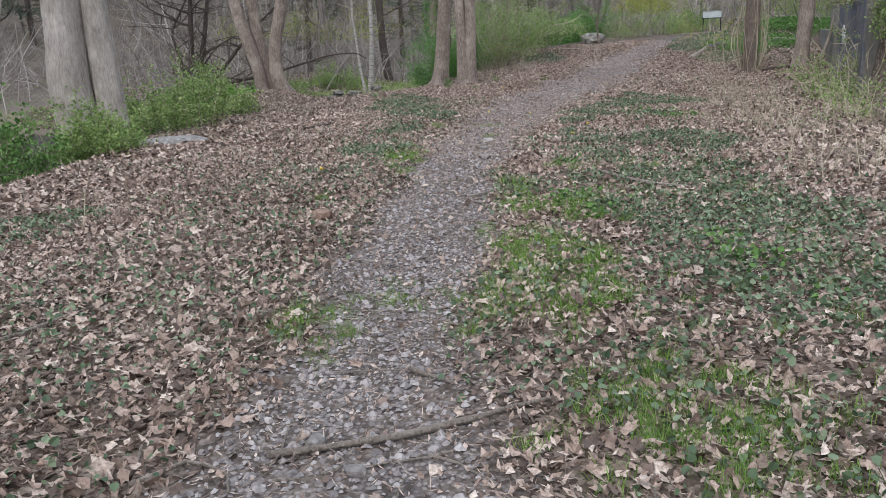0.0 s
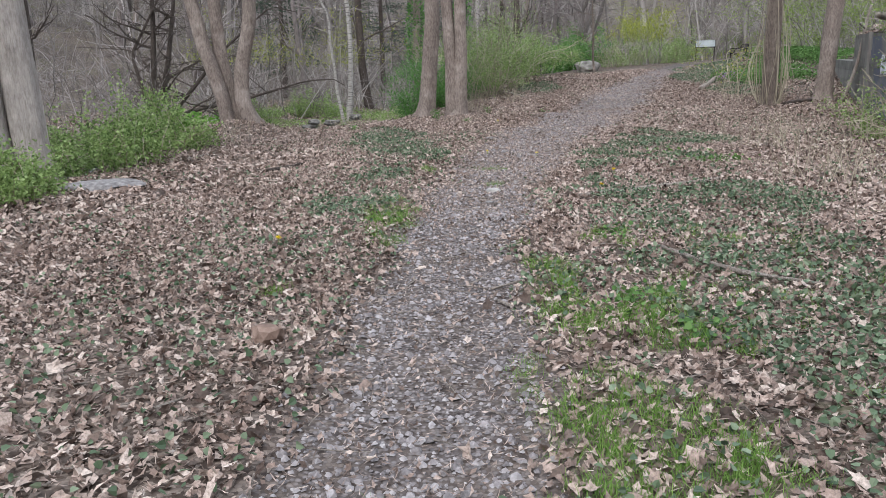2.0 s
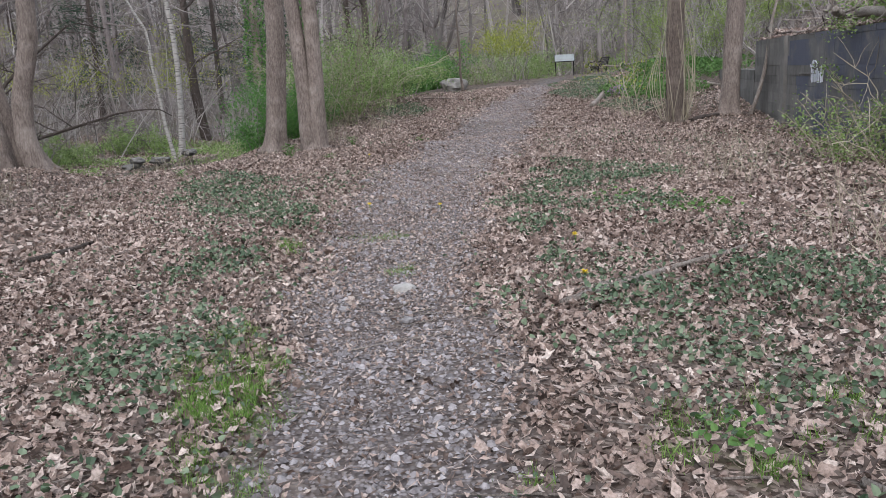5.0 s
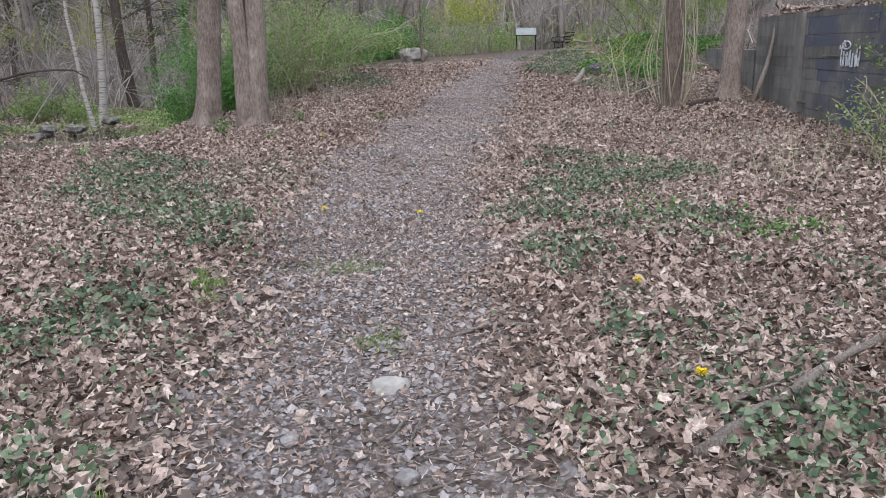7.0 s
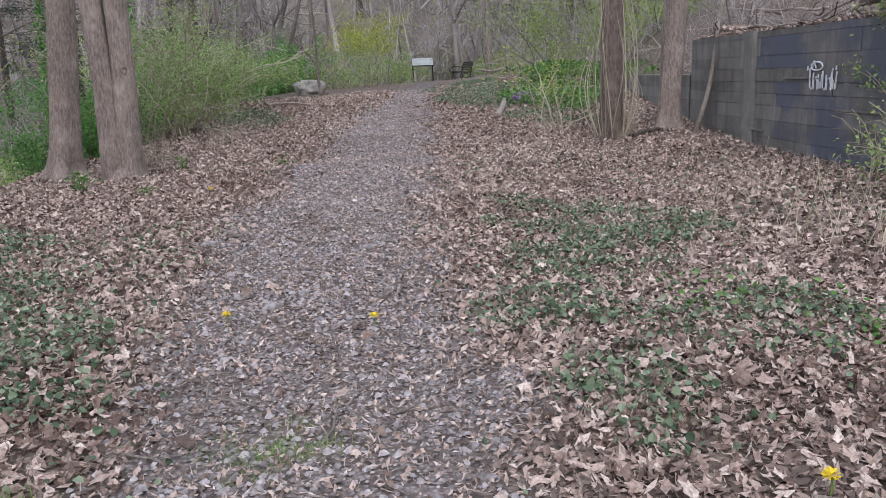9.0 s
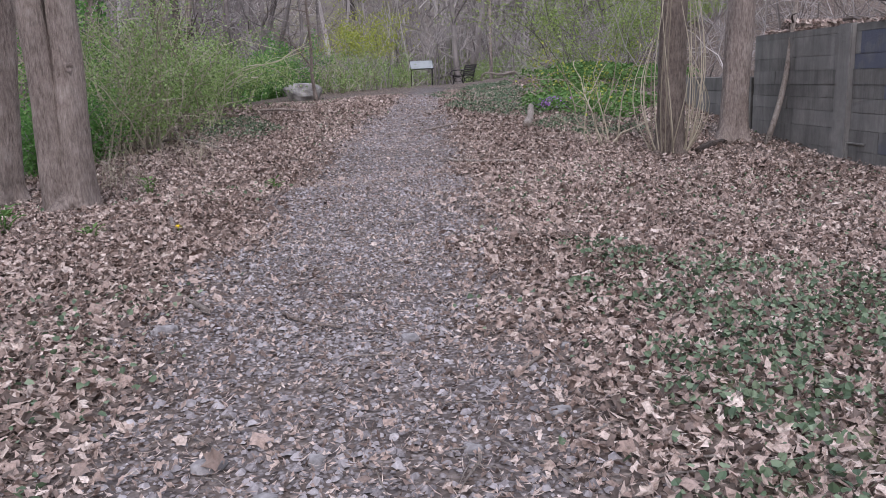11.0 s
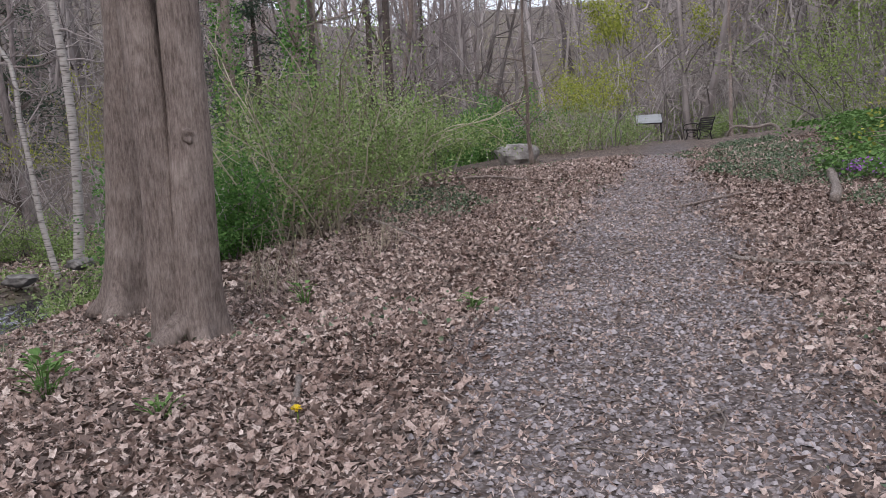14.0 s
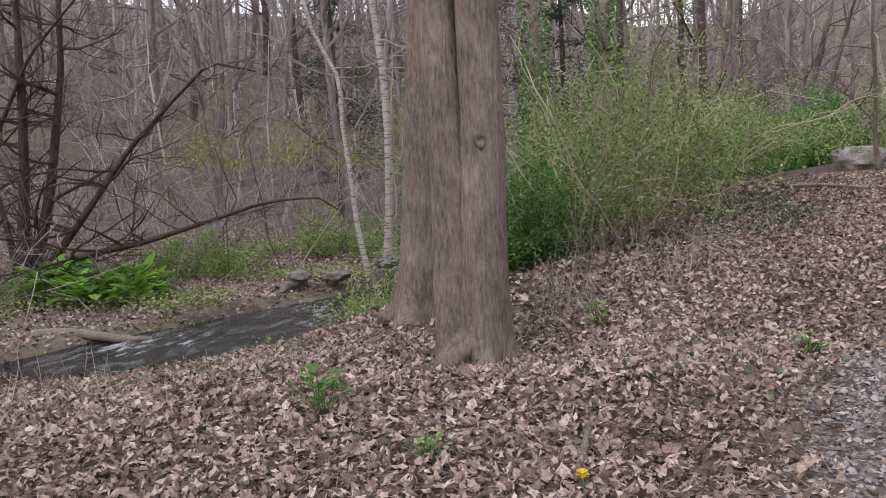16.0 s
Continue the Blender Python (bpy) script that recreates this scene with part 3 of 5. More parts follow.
def tree(name, label, x, y, stems, bark, limb_n=14, limb_len=3.0, low=0.35, seed=1, category="tree", twigs=4, up=0.5, sides=12, bmat=None):
    """stems: (points relative to the foot, foot radius, top radius, flare)."""
    r = np.random.default_rng(seed)
    z = ground_at(x, y)
    t = empty(name, x, y, z - 0.06)
    tagged(t, label, category)
    tips = []
    for pts, r0, r1, flare in stems:
        g = Geo()
        p, rad = stem(g, pts, r0, r1, sides, flare, r)
        part("trunk", g, bark, t, smooth=True)
        if limb_n:
            for geo in limbs(p, rad, limb_n, r, low, limb_len, twigs, up=up):
                part("limb", geo, bmat or bark, t)
        tips.append(p)
    return t


def up_line(height, lean=(0, 0), bend=0.0, n=9, seed=3, base=(0, 0)):
    r = np.random.default_rng(seed)
    h = np.linspace(0, height, n)
    off = np.cumsum(r.normal(0, bend, (n, 2)), 0)
    off -= off[0]
    return np.stack([base[0] + lean[0] * h + off[:, 0], base[1] + lean[1] * h + off[:, 1], h], -1)


# the pair of trees by the bend of the path
tree("tree", "grey-brown ridged trunk standing on the leafy bank", -1.08, 25.7, [(np.array([[0, 0, 0], [0.08, 0, 0.7], [0.16, 0, 1.6], [0.26, 0, 2.6], [0.35, 0, 6], [0.1, 0.1, 13]]), 0.235, 0.13, 0.12)], MAT_BARK, 16, 3.5, 0.4, 11, sides=40)
tb = tree("tree", "twin-stemmed grey-brown tree with a burl and spreading roots", -0.13, 24.05,
          [(np.array([[-0.16, 0.05, 0], [-0.18, 0.05, 0.45], [-0.17, 0.06, 0.9], [-0.16, 0.07, 1.5], [-0.19, 0.08, 2.1], [-0.22, 0.1, 2.7], [-0.45, 0.2, 6], [-0.9, 0.4, 12]]), 0.172, 0.1, 0.06),
           (np.array([[0.04, -0.02, 0], [0.05, -0.02, 0.4], [0.07, -0.02, 0.9], [0.08, -0.02, 1.3], [0.1, 0, 1.7], [0.09, 0.02, 2.2], [0.1, 0.02, 2.8], [0.05, 0, 6], [0.3, -0.2, 12]]), 0.168, 0.1, 0.07)],
          MAT_BARK, 14, 3.2, 0.45, 12, sides=40)
g = Geo()
for a, ln in ((-2.3, 0.6), (-1.2, 0.3), (0.1, 0.16), (-2.9, 0.36), (2.4, 0.3)):
    q = np.linspace(0, 1, 7)
    g.tube(np.stack([np.cos(a) * (0.1 + ln * q), np.sin(a) * (0.1 + ln * q), 0.2 * (1 - q) ** 2 + 0.03 - 0.05 * q], -1), 0.1 * (1 - q) + 0.03, 8)
part("root_flare", g, MAT_BARK, tb, smooth=True)
bm = bmesh.new()
bmesh.ops.create_icosphere(bm, subdivisions=3, radius=0.065, matrix=Matrix.Translation((0.1, -0.11, 1.68)) @ Matrix.Diagonal((1.2, 0.9, 0.9, 1)))
for v in bm.verts:
    v.co += v.normal * 0.045 * (noise.noise(v.co * 22))
part("burl", bm, MAT_BARK, tb, "dark knobbly burl", smooth=True)

# the pair of trees by the wall
tree("tree", "brown ridged trunk hung with dry vines", 7.98, 23.85, [(up_line(14, (0.01, 0), 0.03, seed=5), 0.2, 0.15, 0.08)], MAT_BARK_BROWN, 14, 3.5, 0.4, 13, sides=40)
tree("tree", "grey-brown trunk leaning towards the concrete wall", 9.62, 24.35, [(up_line(14, (0.07, 0.0), 0.02, seed=6), 0.215, 0.15, 0.08)], MAT_BARK, 14, 3.5, 0.4, 14, sides=40)
g = Geo()
vr = np.random.default_rng(21)
for k in range(26):
    a = vr.uniform(2.4, 6.6)
    z0, q = vr.uniform(1.2, 3.5), np.linspace(0, 1, 10)
    out = 0.27 + 0.25 * np.sin(q * 3.1) * vr.uniform(0, 1.2)
    a = a + vr.uniform(-0.8, 0.8) * q
    g.tube(np.stack([np.cos(a) * out, np.sin(a) * out, 0.02 + z0 * q], -1), np.linspace(0.011, 0.005, 10), 4, cap=False)
vines = part("vine", g, MAT_TWIG_TAN)
vines.matrix_basis = pose(7.98, 23.85, ground_at(7.98, 23.85))
tagged(vines, "dry tan vines climbing the trunk beside the wall", "vine")
g = Geo()
q = np.linspace(0, 1, 9)
g.tube(np.stack([0.0 + 0.75 * q + 0.08 * np.sin(q * 5), -0.3 + 0.1 * q, 2.6 * q], -1), np.linspace(0.05, 0.03, 9), 7)
lean = part("leaning_branch", g, MAT_DEADWOOD, smooth=True)
lean.matrix_basis = pose(9.85, 24.15, ground_at(9.85, 23.9) - 0.03)
tagged(lean, "dead grey branch leaning against a trunk", "branch")

# trees along the stream bank
tree("tree", "thick pale twin trunk rising from green bushes", -6.95, 14.5,
     [(up_line(13, (-0.02, 0.0), 0.05, seed=2, base=(-0.22, 0)), 0.38, 0.25, 0.12), (up_line(13, (0.03, 0.01), 0.05, seed=8, base=(0.33, 0.1)), 0.27, 0.18, 0.1)], MAT_BARK_PALE, 10, 3.5, 0.45, 15, sides=40)
tree("tree", "three grey trunks spreading from one foot", -5.95, 23.6,
     [(np.array([[-0.2, 0, 0], [-0.35, 0, 0.8], [-0.75, 0, 2.2], [-1.0, 0, 3.6], [-1.2, 0.2, 8], [-1.4, 0.4, 12]]), 0.2, 0.1, 0.06),
      (np.array([[0, 0.2, 0], [-0.2, 0.25, 0.8], [-0.4, 0.3, 2], [-0.45, 0.3, 4], [-0.3, 0.4, 11]]), 0.19, 0.1, 0.05),
      (np.array([[0.45, -0.1, 0], [0.2, -0.1, 0.7], [0.25, -0.1, 1.5], [0.55, -0.1, 2.6], [0.65, -0.1, 4], [0.8, -0.2, 11]]), 0.2, 0.1, 0.08)], MAT_BARK, 8, 3.0, 0.45, 16, sides=40)
tree("birch", "slim white birch trunk at the water's edge", -4.62, 35.4,
     [(np.array([[0, 0, 0], [0.14, 0, 1.5], [0.21, 0, 2.95], [0.19, 0, 4.3], [0.06, 0, 5.6], [-0.1, 0, 8], [-0.2, 0, 11]]), 0.115, 0.05, 0.03)], MAT_BIRCH, 14, 1.8, 0.4, 17, bmat=MAT_TWIG)
tree("birch", "crooked thin pale birch at the water's edge", -4.66, 34.25,
     [(np.array([[0, 0, 0], [-0.2, 0, 1.2], [-0.28, 0, 2.4], [-0.4, 0, 3.5], [-0.36, 0.1, 4.15], [-0.9, 0, 5.25], [-1.3, 0, 7], [-1.4, 0, 9]]), 0.065, 0.025, 0.03)], MAT_BIRCH, 12, 1.6, 0.4, 18, bmat=MAT_TWIG)
dark = tree("tree", "dark many-stemmed tree leaning over the stream", -11.6, 32.0,
            [(np.array([[-0.06, 0, -0.2], [0.23, 0, 0.5], [0.39, 0.1, 2.2], [0.55, 0.1, 3.9], [0.64, 0.1, 5.6], [0.7, 0.1, 8]]), 0.15, 0.03, 0.05),
             (np.array([[0.2, 0.2, 0], [0.5, 0.3, 1.0], [0.8, 0.4, 2.2], [1.22, 0.5, 4.4], [1.5, 0.5, 8]]), 0.13, 0.03, 0.05),
             (np.array([[0.4, 0, 0], [1.1, 0, 0.65], [1.83, 0, 1.4], [3.0, 0, 2.66], [3.97, 0, 3.45], [4.88, 0, 4.14], [5.8, 0, 3.9]]), 0.1, 0.015, 0.0),
             (np.array([[0.2, -0.1, 0], [0.0, -0.1, 1.3], [-0.3, -0.1, 2.6], [0.9, 0, 4.6], [2.6, 0, 6.0]]), 0.085, 0.012, 0.03),
             (np.array([[0.3, -0.2, -0.1], [0.8, -0.4, 0.1], [1.8, -0.4, 0.58], [3.47, -0.4, 0.86], [4.95, -0.4, 1.23], [6.0, -0.4, 1.5], [7.0, -0.4, 1.55], [7.4, -0.4, 1.3]]), 0.1, 0.014, 0.0)],
            MAT_BARK_DARK, 15, 2.6, 0.15, 19, twigs=5, up=0.25)
tree("tree", "slender grey sapling beside a boulder", 5.15, 34.0,
     [(np.array([[0, 0, 0], [-0.08, 0, 0.7], [-0.06, 0, 1.5], [-0.12, 0, 2.5], [-0.05, 0, 5]]), 0.045, 0.016, 0.015),
      (np.array([[-0.06, 0, 0.9], [-0.5, -0.1, 1.4], [-1.0, -0.2, 1.7]]), 0.018, 0.008, 0.0)], MAT_BARK_BROWN, 8, 1.4, 0.4, 20, category="sapling")

tree("tree", "big dark trunk on the far slope", 27.5, 58.0, [(up_line(16, (0.01, 0), 0.05, seed=44), 0.5, 0.3, 0.1)], MAT_BARK_DARK, 12, 4.0, 0.3, 26)
tree("tree", "slim straight young tree by the bench", 17.6, 49.5, [(up_line(10, (0.0, 0), 0.05, seed=45), 0.09, 0.03, 0.02)], MAT_BARK, 10, 1.6, 0.35, 27)

def ivy_trunk(x, y, height, seed):
    """A bare trunk wrapped in climbing evergreen leaves."""
    t = tree("tree", "tall trunk wrapped in bright green climbing ivy", x, y, [(up_line(height, (0.02, 0), 0.08, seed=seed), 0.24, 0.12, 0.08)], MAT_BARK, 10, 2.6, 0.4, seed)
    r = np.random.default_rng(seed)
    n = 2600
    h, a = height * r.beta(1.6, 2.2, n), r.uniform(0, 6.28, n)
    puff = 0.3 + 0.45 * vnoise(a * 0.8, h, 0.9, seed) * r.uniform(0.2, 1.0, n)
    c = np.stack([0.02 * h + puff * np.cos(a), puff * np.sin(a), 0.5 + h], -1)
    g = Geo()
    g.scatter(LEAF_V * [1, 1.3, 1], LEAF_F, spin(n, 0.8, r) * r.uniform(0.06, 0.13, n)[:, None, None], c)
    part("ivy", g, MAT_BUSH_DARK, t, "bright green climbing ivy")["kind"] = "stuff"


ivy_trunk(0.0, 41.3, 11, 71)
ivy_trunk(-2.2, 43.5, 9, 72)

# woodland trees behind, from five grown shapes
WOOD = []
for k in range(5):
    w = tree("tree", ("grey bare woodland tree with fine twigs", "slim brown bare woodland tree", "leaning bare woodland tree", "forked bare woodland tree", "dark straight bare woodland tree")[k],
             -14.5 - 3.1 * k, 47 + 4 * (k % 3),
             [(up_line(15 + k % 3 * 2, ((-0.04, 0.02, 0.13, -0.05, 0.0)[k], 0.02), 0.11, seed=30 + k), (0.2, 0.13, 0.17, 0.19, 0.22)[k], 0.05, 0.06)]
             + ([(up_line(13, (0.14, 0.03), 0.1, seed=40, base=(0.1, 0)), 0.13, 0.04, 0.03)] if k == 3 else []),
             (MAT_BARK_FAR, MAT_BARK_FAR, MAT_BARK, MAT_BARK_FAR, MAT_BARK_DARK)[k], 16, 2.8, 0.15, 50 + k, twigs=3, sides=8)
    w["group"] = "woodland trees"
    WOOD.append(w)
wr = np.random.default_rng(5)
spots = []
while len(spots) < 150:
    a, rr = (wr.uniform(-1.9, 1.75), wr.uniform(20, 62)) if len(spots) < 80 else (wr.uniform(0.05, 1.0), wr.uniform(34, 72))
    x, y = 1.5 + rr * math.sin(a), 20 + rr * math.cos(a)
    if (abs(x - float(path_x(y))) < 5 and y < 53) or -0.8 < float(bank(x, y)) < 8.5 or (wall_side(x, y)[0] < 3.0 and float(bank(x, y)) < 0) or (x > 4 and y < 28 and wall_side(x, y)[0] < 4):
        continue
    if any((x - u) ** 2 + (y - v) ** 2 < 3.0 for u, v in spots):
        continue
    spots.append((x, y))
for k, (x, y) in enumerate(spots):
    s = wr.uniform(0.75, 1.25)
    copy_thing(WOOD[k % 5], pose(x, y, ground_at(x, y) - 0.1, 0, 0, wr.uniform(0, 360)) @ Matrix.Scale(s, 4))


def grown(seed, hgt, n_limb, n_twig):
    """One bare tree as plain arrays."""
    r, g = np.random.default_rng(seed), Geo()
    p = wander((0, 0, -0.4), (r.normal(0, 0.08), r.normal(0, 0.08), 1), hgt, 7, 0.06, r, 0.02)
    g.tube(p, np.linspace(r.uniform(0.1, 0.24) * (1 if n_limb > 12 else 0.4), 0.03 if n_limb > 12 else 0.012, 8), 6 if n_limb > 12 else 5, cap=False)
    for _ in range(n_limb):
        q = r.integers(1, 7)
        b = wander(p[q], (r.normal(), r.normal(), r.uniform(0.0, 1.3)), r.uniform(1.2, 3.6), 3, 0.22, r, 0.05)
        g.tube(b, np.linspace(0.04, 0.013, 4), 3, cap=False)
        for _ in range(n_twig):
            e = wander(b[r.integers(1, 4)], r.normal(0, 1, 3) + (0, 0, 0.5), r.uniform(0.6, 1.8), 1, 0.25, r)
            g.tube(e, np.linspace(0.015, 0.006, 2), 3, cap=False)
    return np.concatenate(g.v), np.concatenate(g.f)


def clump(seed):
    """A tangle of bare shoots as plain arrays."""
    r, g = np.random.default_rng(seed), Geo()
    for _ in range(5):
        p = wander((r.normal(0, 0.4), r.normal(0, 0.4), -0.08), (r.normal(0, 0.5), r.normal(0, 0.5), 1), r.uniform(1.2, 3.6), 4, 0.24, r, -0.06)
        g.tube(p, np.linspace(0.013, 0.005, 5) * r.uniform(0.6, 1.5), 3, cap=False)
        for _ in range(4):
            k = r.integers(1, 4)
            e = wander(p[k], (p[k] - p[k - 1]) + r.normal(0, 0.55, 3), r.uniform(0.5, 1.6), 2, 0.25, r)
            g.tube(e, np.linspace(0.007, 0.003, 3), 3, cap=False)
    return np.concatenate(g.v), np.concatenate(g.f)


def plant_out(g, kinds, x, y, scale, r):
    z = land(x, y)
    pick = r.integers(0, len(kinds), len(x))
    for k, (v, f) in enumerate(kinds):
        m = pick == k
        if m.any():
            g.scatter(v, f, spin(int(m.sum()), 0.04, r) * scale[m][:, None, None], np.stack([x[m], y[m], z[m]], -1))


def woods():
    """The far woods: hundreds of bare trees in one object."""
    g, r = Geo(), np.random.default_rng(8)
    a = np.concatenate([r.uniform(-1.6, 1.3, 600), r.uniform(1.3, 4.68, 70)])
    rr = r.uniform(38, 115, len(a))
    x, y = 1.5 + rr * np.sin(a), 20 + rr * np.cos(a)
    ok = (np.abs(x - path_x(y)) > 6) | (y > 55)
    x, y = x[ok], y[ok]
    a2, rr2 = np.concatenate([r.uniform(-1.5, 1.2, 380), r.uniform(0.05, 0.9, 420)]), r.uniform(24, 82, 800)
    x2, y2 = 1.5 + rr2 * np.sin(a2), 20 + rr2 * np.cos(a2)
    d2 = bank(x2, y2)
    ok = ((np.abs(x2 - path_x(y2)) > 3.5) | (y2 > 54)) & ((d2 > 8.5) | (d2 < -0.5)) & ~((d2 <= 0) & (wall_side(x2, y2)[0] < 1.5) & (y2 < 48)) & ((y2 > 40) | (d2 > 8))
    plant_out(g, [grown(60 + k, 6 + k % 4 * 1.3, 9, 2) for k in range(10)], x2[ok], y2[ok], r.uniform(0.7, 1.2, int(ok.sum())) * 0.9, r)
    plant_out(g, [grown(k, 10 + k % 5 * 1.6, 22, 3) for k in range(14)], x, y, r.uniform(0.8, 1.25, len(x)), r)
    tagged(part("far_woods", g, MAT_TWIG), "far bare grey-brown woods on the hillsides", "woods", kind="stuff")


woods()


def thicket():
    """Tangled bare brush between the trees."""
    g, r = Geo(), np.random.default_rng(9)
    a, rr = r.uniform(-1.5, 1.25, 1300), r.uniform(13, 66, 1300)
    a, rr = np.concatenate([a, r.uniform(0.05, 0.95, 380)]), np.concatenate([rr, r.uniform(36, 66, 380)])
    x, y = 1.0 + rr * np.sin(a), 20 + rr * np.cos(a)
    d, s, px = bank(x, y), wall_side(x, y)[0], path_x(y)
    bad = ((np.abs(x - px) < 3.0) & (y < 54)) | ((d > -0.5) & (d < 8.4)) | ((d <= 0) & (s < 0.8) & (y < 40)) | ((d <= 0) & (x < px + 4) & (y < 33))
    x, y = x[~bad], y[~bad]
    plant_out(g, [clump(200 + k) for k in range(24)], x, y, r.uniform(0.7, 1.3, len(x)), r)
    tagged(part("brush", g, MAT_TWIG), "tangled bare grey-brown undergrowth", "undergrowth", kind="stuff")


thicket()

# ---------------------------------------------------------------- bushes
def bush(label, x, y, rx, ry, height, mat, leaves=4200, stems_n=70, size=0.055, seed=1, twig=MAT_TWIG_TAN, arch=0.6, base_h=0.0, lift=0.0):
    r = np.random.default_rng(seed)
    b = empty("bush", x, y, ground_at(x, y))
    tagged(b, label, "bush")
    g, pts = Geo(), []
    z0 = ground_at(x, y)
    for _ in range(int(stems_n * 0.55)):
        a, q = r.uniform(0, 6.28), math.sqrt(r.uniform(0, 1))
        fx, fy = math.cos(a) * rx * q * 0.75, math.sin(a) * ry * q * 0.75
        fz = ground_at(x + fx, y + fy) - z0 - 0.04
        h = height * r.uniform(0.55, 1.15) * (1 - 0.35 * q)
        p = wander((fx, fy, fz), (math.cos(a) * 0.3 * q + r.normal(0, 0.22), math.sin(a) * 0.3 * q + r.normal(0, 0.22), 1.2), h * 1.2, 7, 0.2, r, -arch * 0.09)
        g.tube(p, np.linspace(0.012, 0.004, 8) * (0.7 + height * 0.2), 4, cap=False)
        pts.append(p[2:])
        for _ in range(6):
            k = r.integers(1, 7)
            e = wander(p[k], (p[k] - p[k - 1]) * 2 + r.normal(0, 0.4, 3) * height / 2, h * r.uniform(0.2, 0.5), 4, 0.2, r, -0.03)
            g.tube(e, np.linspace(0.006, 0.003, 5), 3, cap=False)
            pts.append(e)
    part("stem_tangle", g, twig, b)["kind"] = "stuff"
    if leaves:
        src = np.concatenate(pts)
        src = src[src[:, 2] > lift * height]
        c = src[r.integers(0, len(src), int(leaves * 1.75) // 6)]
        c = np.repeat(c, 6, 0) + r.normal(0, 0.09 * (0.6 + height * 0.25), (int(leaves * 1.75) // 6 * 6, 3))
        c[:, 2] = np.maximum(c[:, 2], 0.03)
        n = len(c)
        gl = Geo()
        gl.scatter(LEAF_V, LEAF_F, spin(n, 0.8, r) * (size * 1.1 * r.uniform(0.6, 1.3, n))[:, None, None], c)
        part("foliage", gl, mat, b)["kind"] = "stuff"
    return b


BRIGHT = "bright green leafy shrub on the stream bank"
bush(BRIGHT, -7.3, 11.9, 0.9, 0.9, 1.6, MAT_HERB, 4200, 60, 0.065, 61)
bush(BRIGHT, -6.4, 13.1, 1.1, 0.8, 1.0, MAT_BUSH, 4600, 60, 0.055, 62)
bush(BRIGHT, -6.2, 16.2, 1.3, 1.3, 1.3, MAT_BUSH, 5200, 70, 0.055, 63)
bush(BRIGHT, -6.3, 18.9, 1.2, 1.2, 1.3, MAT_BUSH, 4200, 60, 0.055, 64)
bush("dense fresh green bush behind the twin trunks", -1.4, 29.6, 0.85, 0.8, 2.0, MAT_BUSH_DARK, 11000, 60, 0.045, 65, twig=MAT_TWIG)
bush("dense fresh green bush behind the twin trunks", -0.45, 28.2, 0.7, 0.8, 1.5, MAT_BUSH_DARK, 9000, 50, 0.045, 103, twig=MAT_TWIG)
bush("small green bush among the birches", -3.4, 26.9, 0.9, 0.8, 0.6, MAT_BUSH, 1800, 40, 0.05, 66)
bush("tall tan arching shrub just coming into leaf", 0.7, 28.6, 0.8, 0.9, 3.0, MAT_BUSH, 4500, 80, 0.045, 67, lift=0.1)
bush("tall tan arching shrub just coming into leaf", 1.6, 31.0, 1.1, 1.2, 3.0, MAT_BUSH, 6500, 75, 0.045, 68, lift=0.1)
bush("spreading light green shrub", 2.6, 34.6, 1.5, 1.5, 2.1, MAT_BUSH, 7000, 60, 0.055, 69, twig=MAT_TWIG)
bush("tall light green shrub under the trees", 0.6, 32.6, 1.2, 1.1, 2.9, MAT_BUSH, 5000, 60, 0.055, 90, twig=MAT_TWIG)
bush("dense deep green bush behind the boulder", 4.4, 37.6, 1.6, 1.4, 2.1, MAT_BUSH_DARK, 13000, 60, 0.055, 70, twig=MAT_TWIG)
bush("dense deep green bush behind the boulder", 2.2, 37.8, 1.7, 1.5, 1.9, MAT_BUSH_DARK, 11000, 60, 0.055, 71, twig=MAT_TWIG)
bush("airy yellow-green shrub in early leaf", 8.4, 39.8, 1.1, 1.1, 3.3, MAT_BUSH_YELLOW, 3000, 50, 0.06, 72, twig=MAT_TWIG, lift=0.35)
bush("thin tan brush with small green leaves", 6.9, 37.4, 1.1, 1.2, 1.5, MAT_BUSH, 2000, 60, 0.05, 73)
bush("thin tan brush with small green leaves", 9.8, 43.0, 1.3, 1.6, 1.6, MAT_BUSH, 2400, 60, 0.055, 74)
bush("loose green shrub against the concrete wall", 8.75, 18.7, 0.5, 0.6, 1.2, MAT_BUSH, 1500, 36, 0.05, 75)
bush("loose green shrub against the concrete wall", 7.9, 16.2, 0.9, 1.0, 1.7, MAT_BUSH, 3600, 50, 0.05, 76)
bush("leafy green shrub overgrowing the end of the wall", 8.5, 16.9, 0.8, 0.7, 1.8, MAT_BUSH, 4500, 50, 0.05, 95)
bush("leafy green shrub overgrowing the end of the wall", 9.2, 15.4, 1.4, 1.2, 2.3, MAT_BUSH, 7000, 60, 0.05, 96)
bush("leafy green shrub overgrowing the end of the wall", 9.6, 13.2, 1.4, 1.3, 2.2, MAT_BUSH, 5000, 60, 0.05, 97)
bush("olive undergrowth on the far slope", 20.0, 58.5, 3.0, 2.2, 2.6, MAT_BUSH_LIGHT, 3500, 60, 0.08, 98, twig=MAT_TWIG)
bush("olive undergrowth on the far slope", 26.5, 61.5, 3.2, 2.2, 2.6, MAT_BUSH_LIGHT, 3500, 60, 0.08, 99, twig=MAT_TWIG)
bush("olive undergrowth on the far slope", 15.0, 61.0, 3.0, 2.2, 3.0, MAT_BUSH_LIGHT, 3500, 60, 0.08, 101, twig=MAT_TWIG)
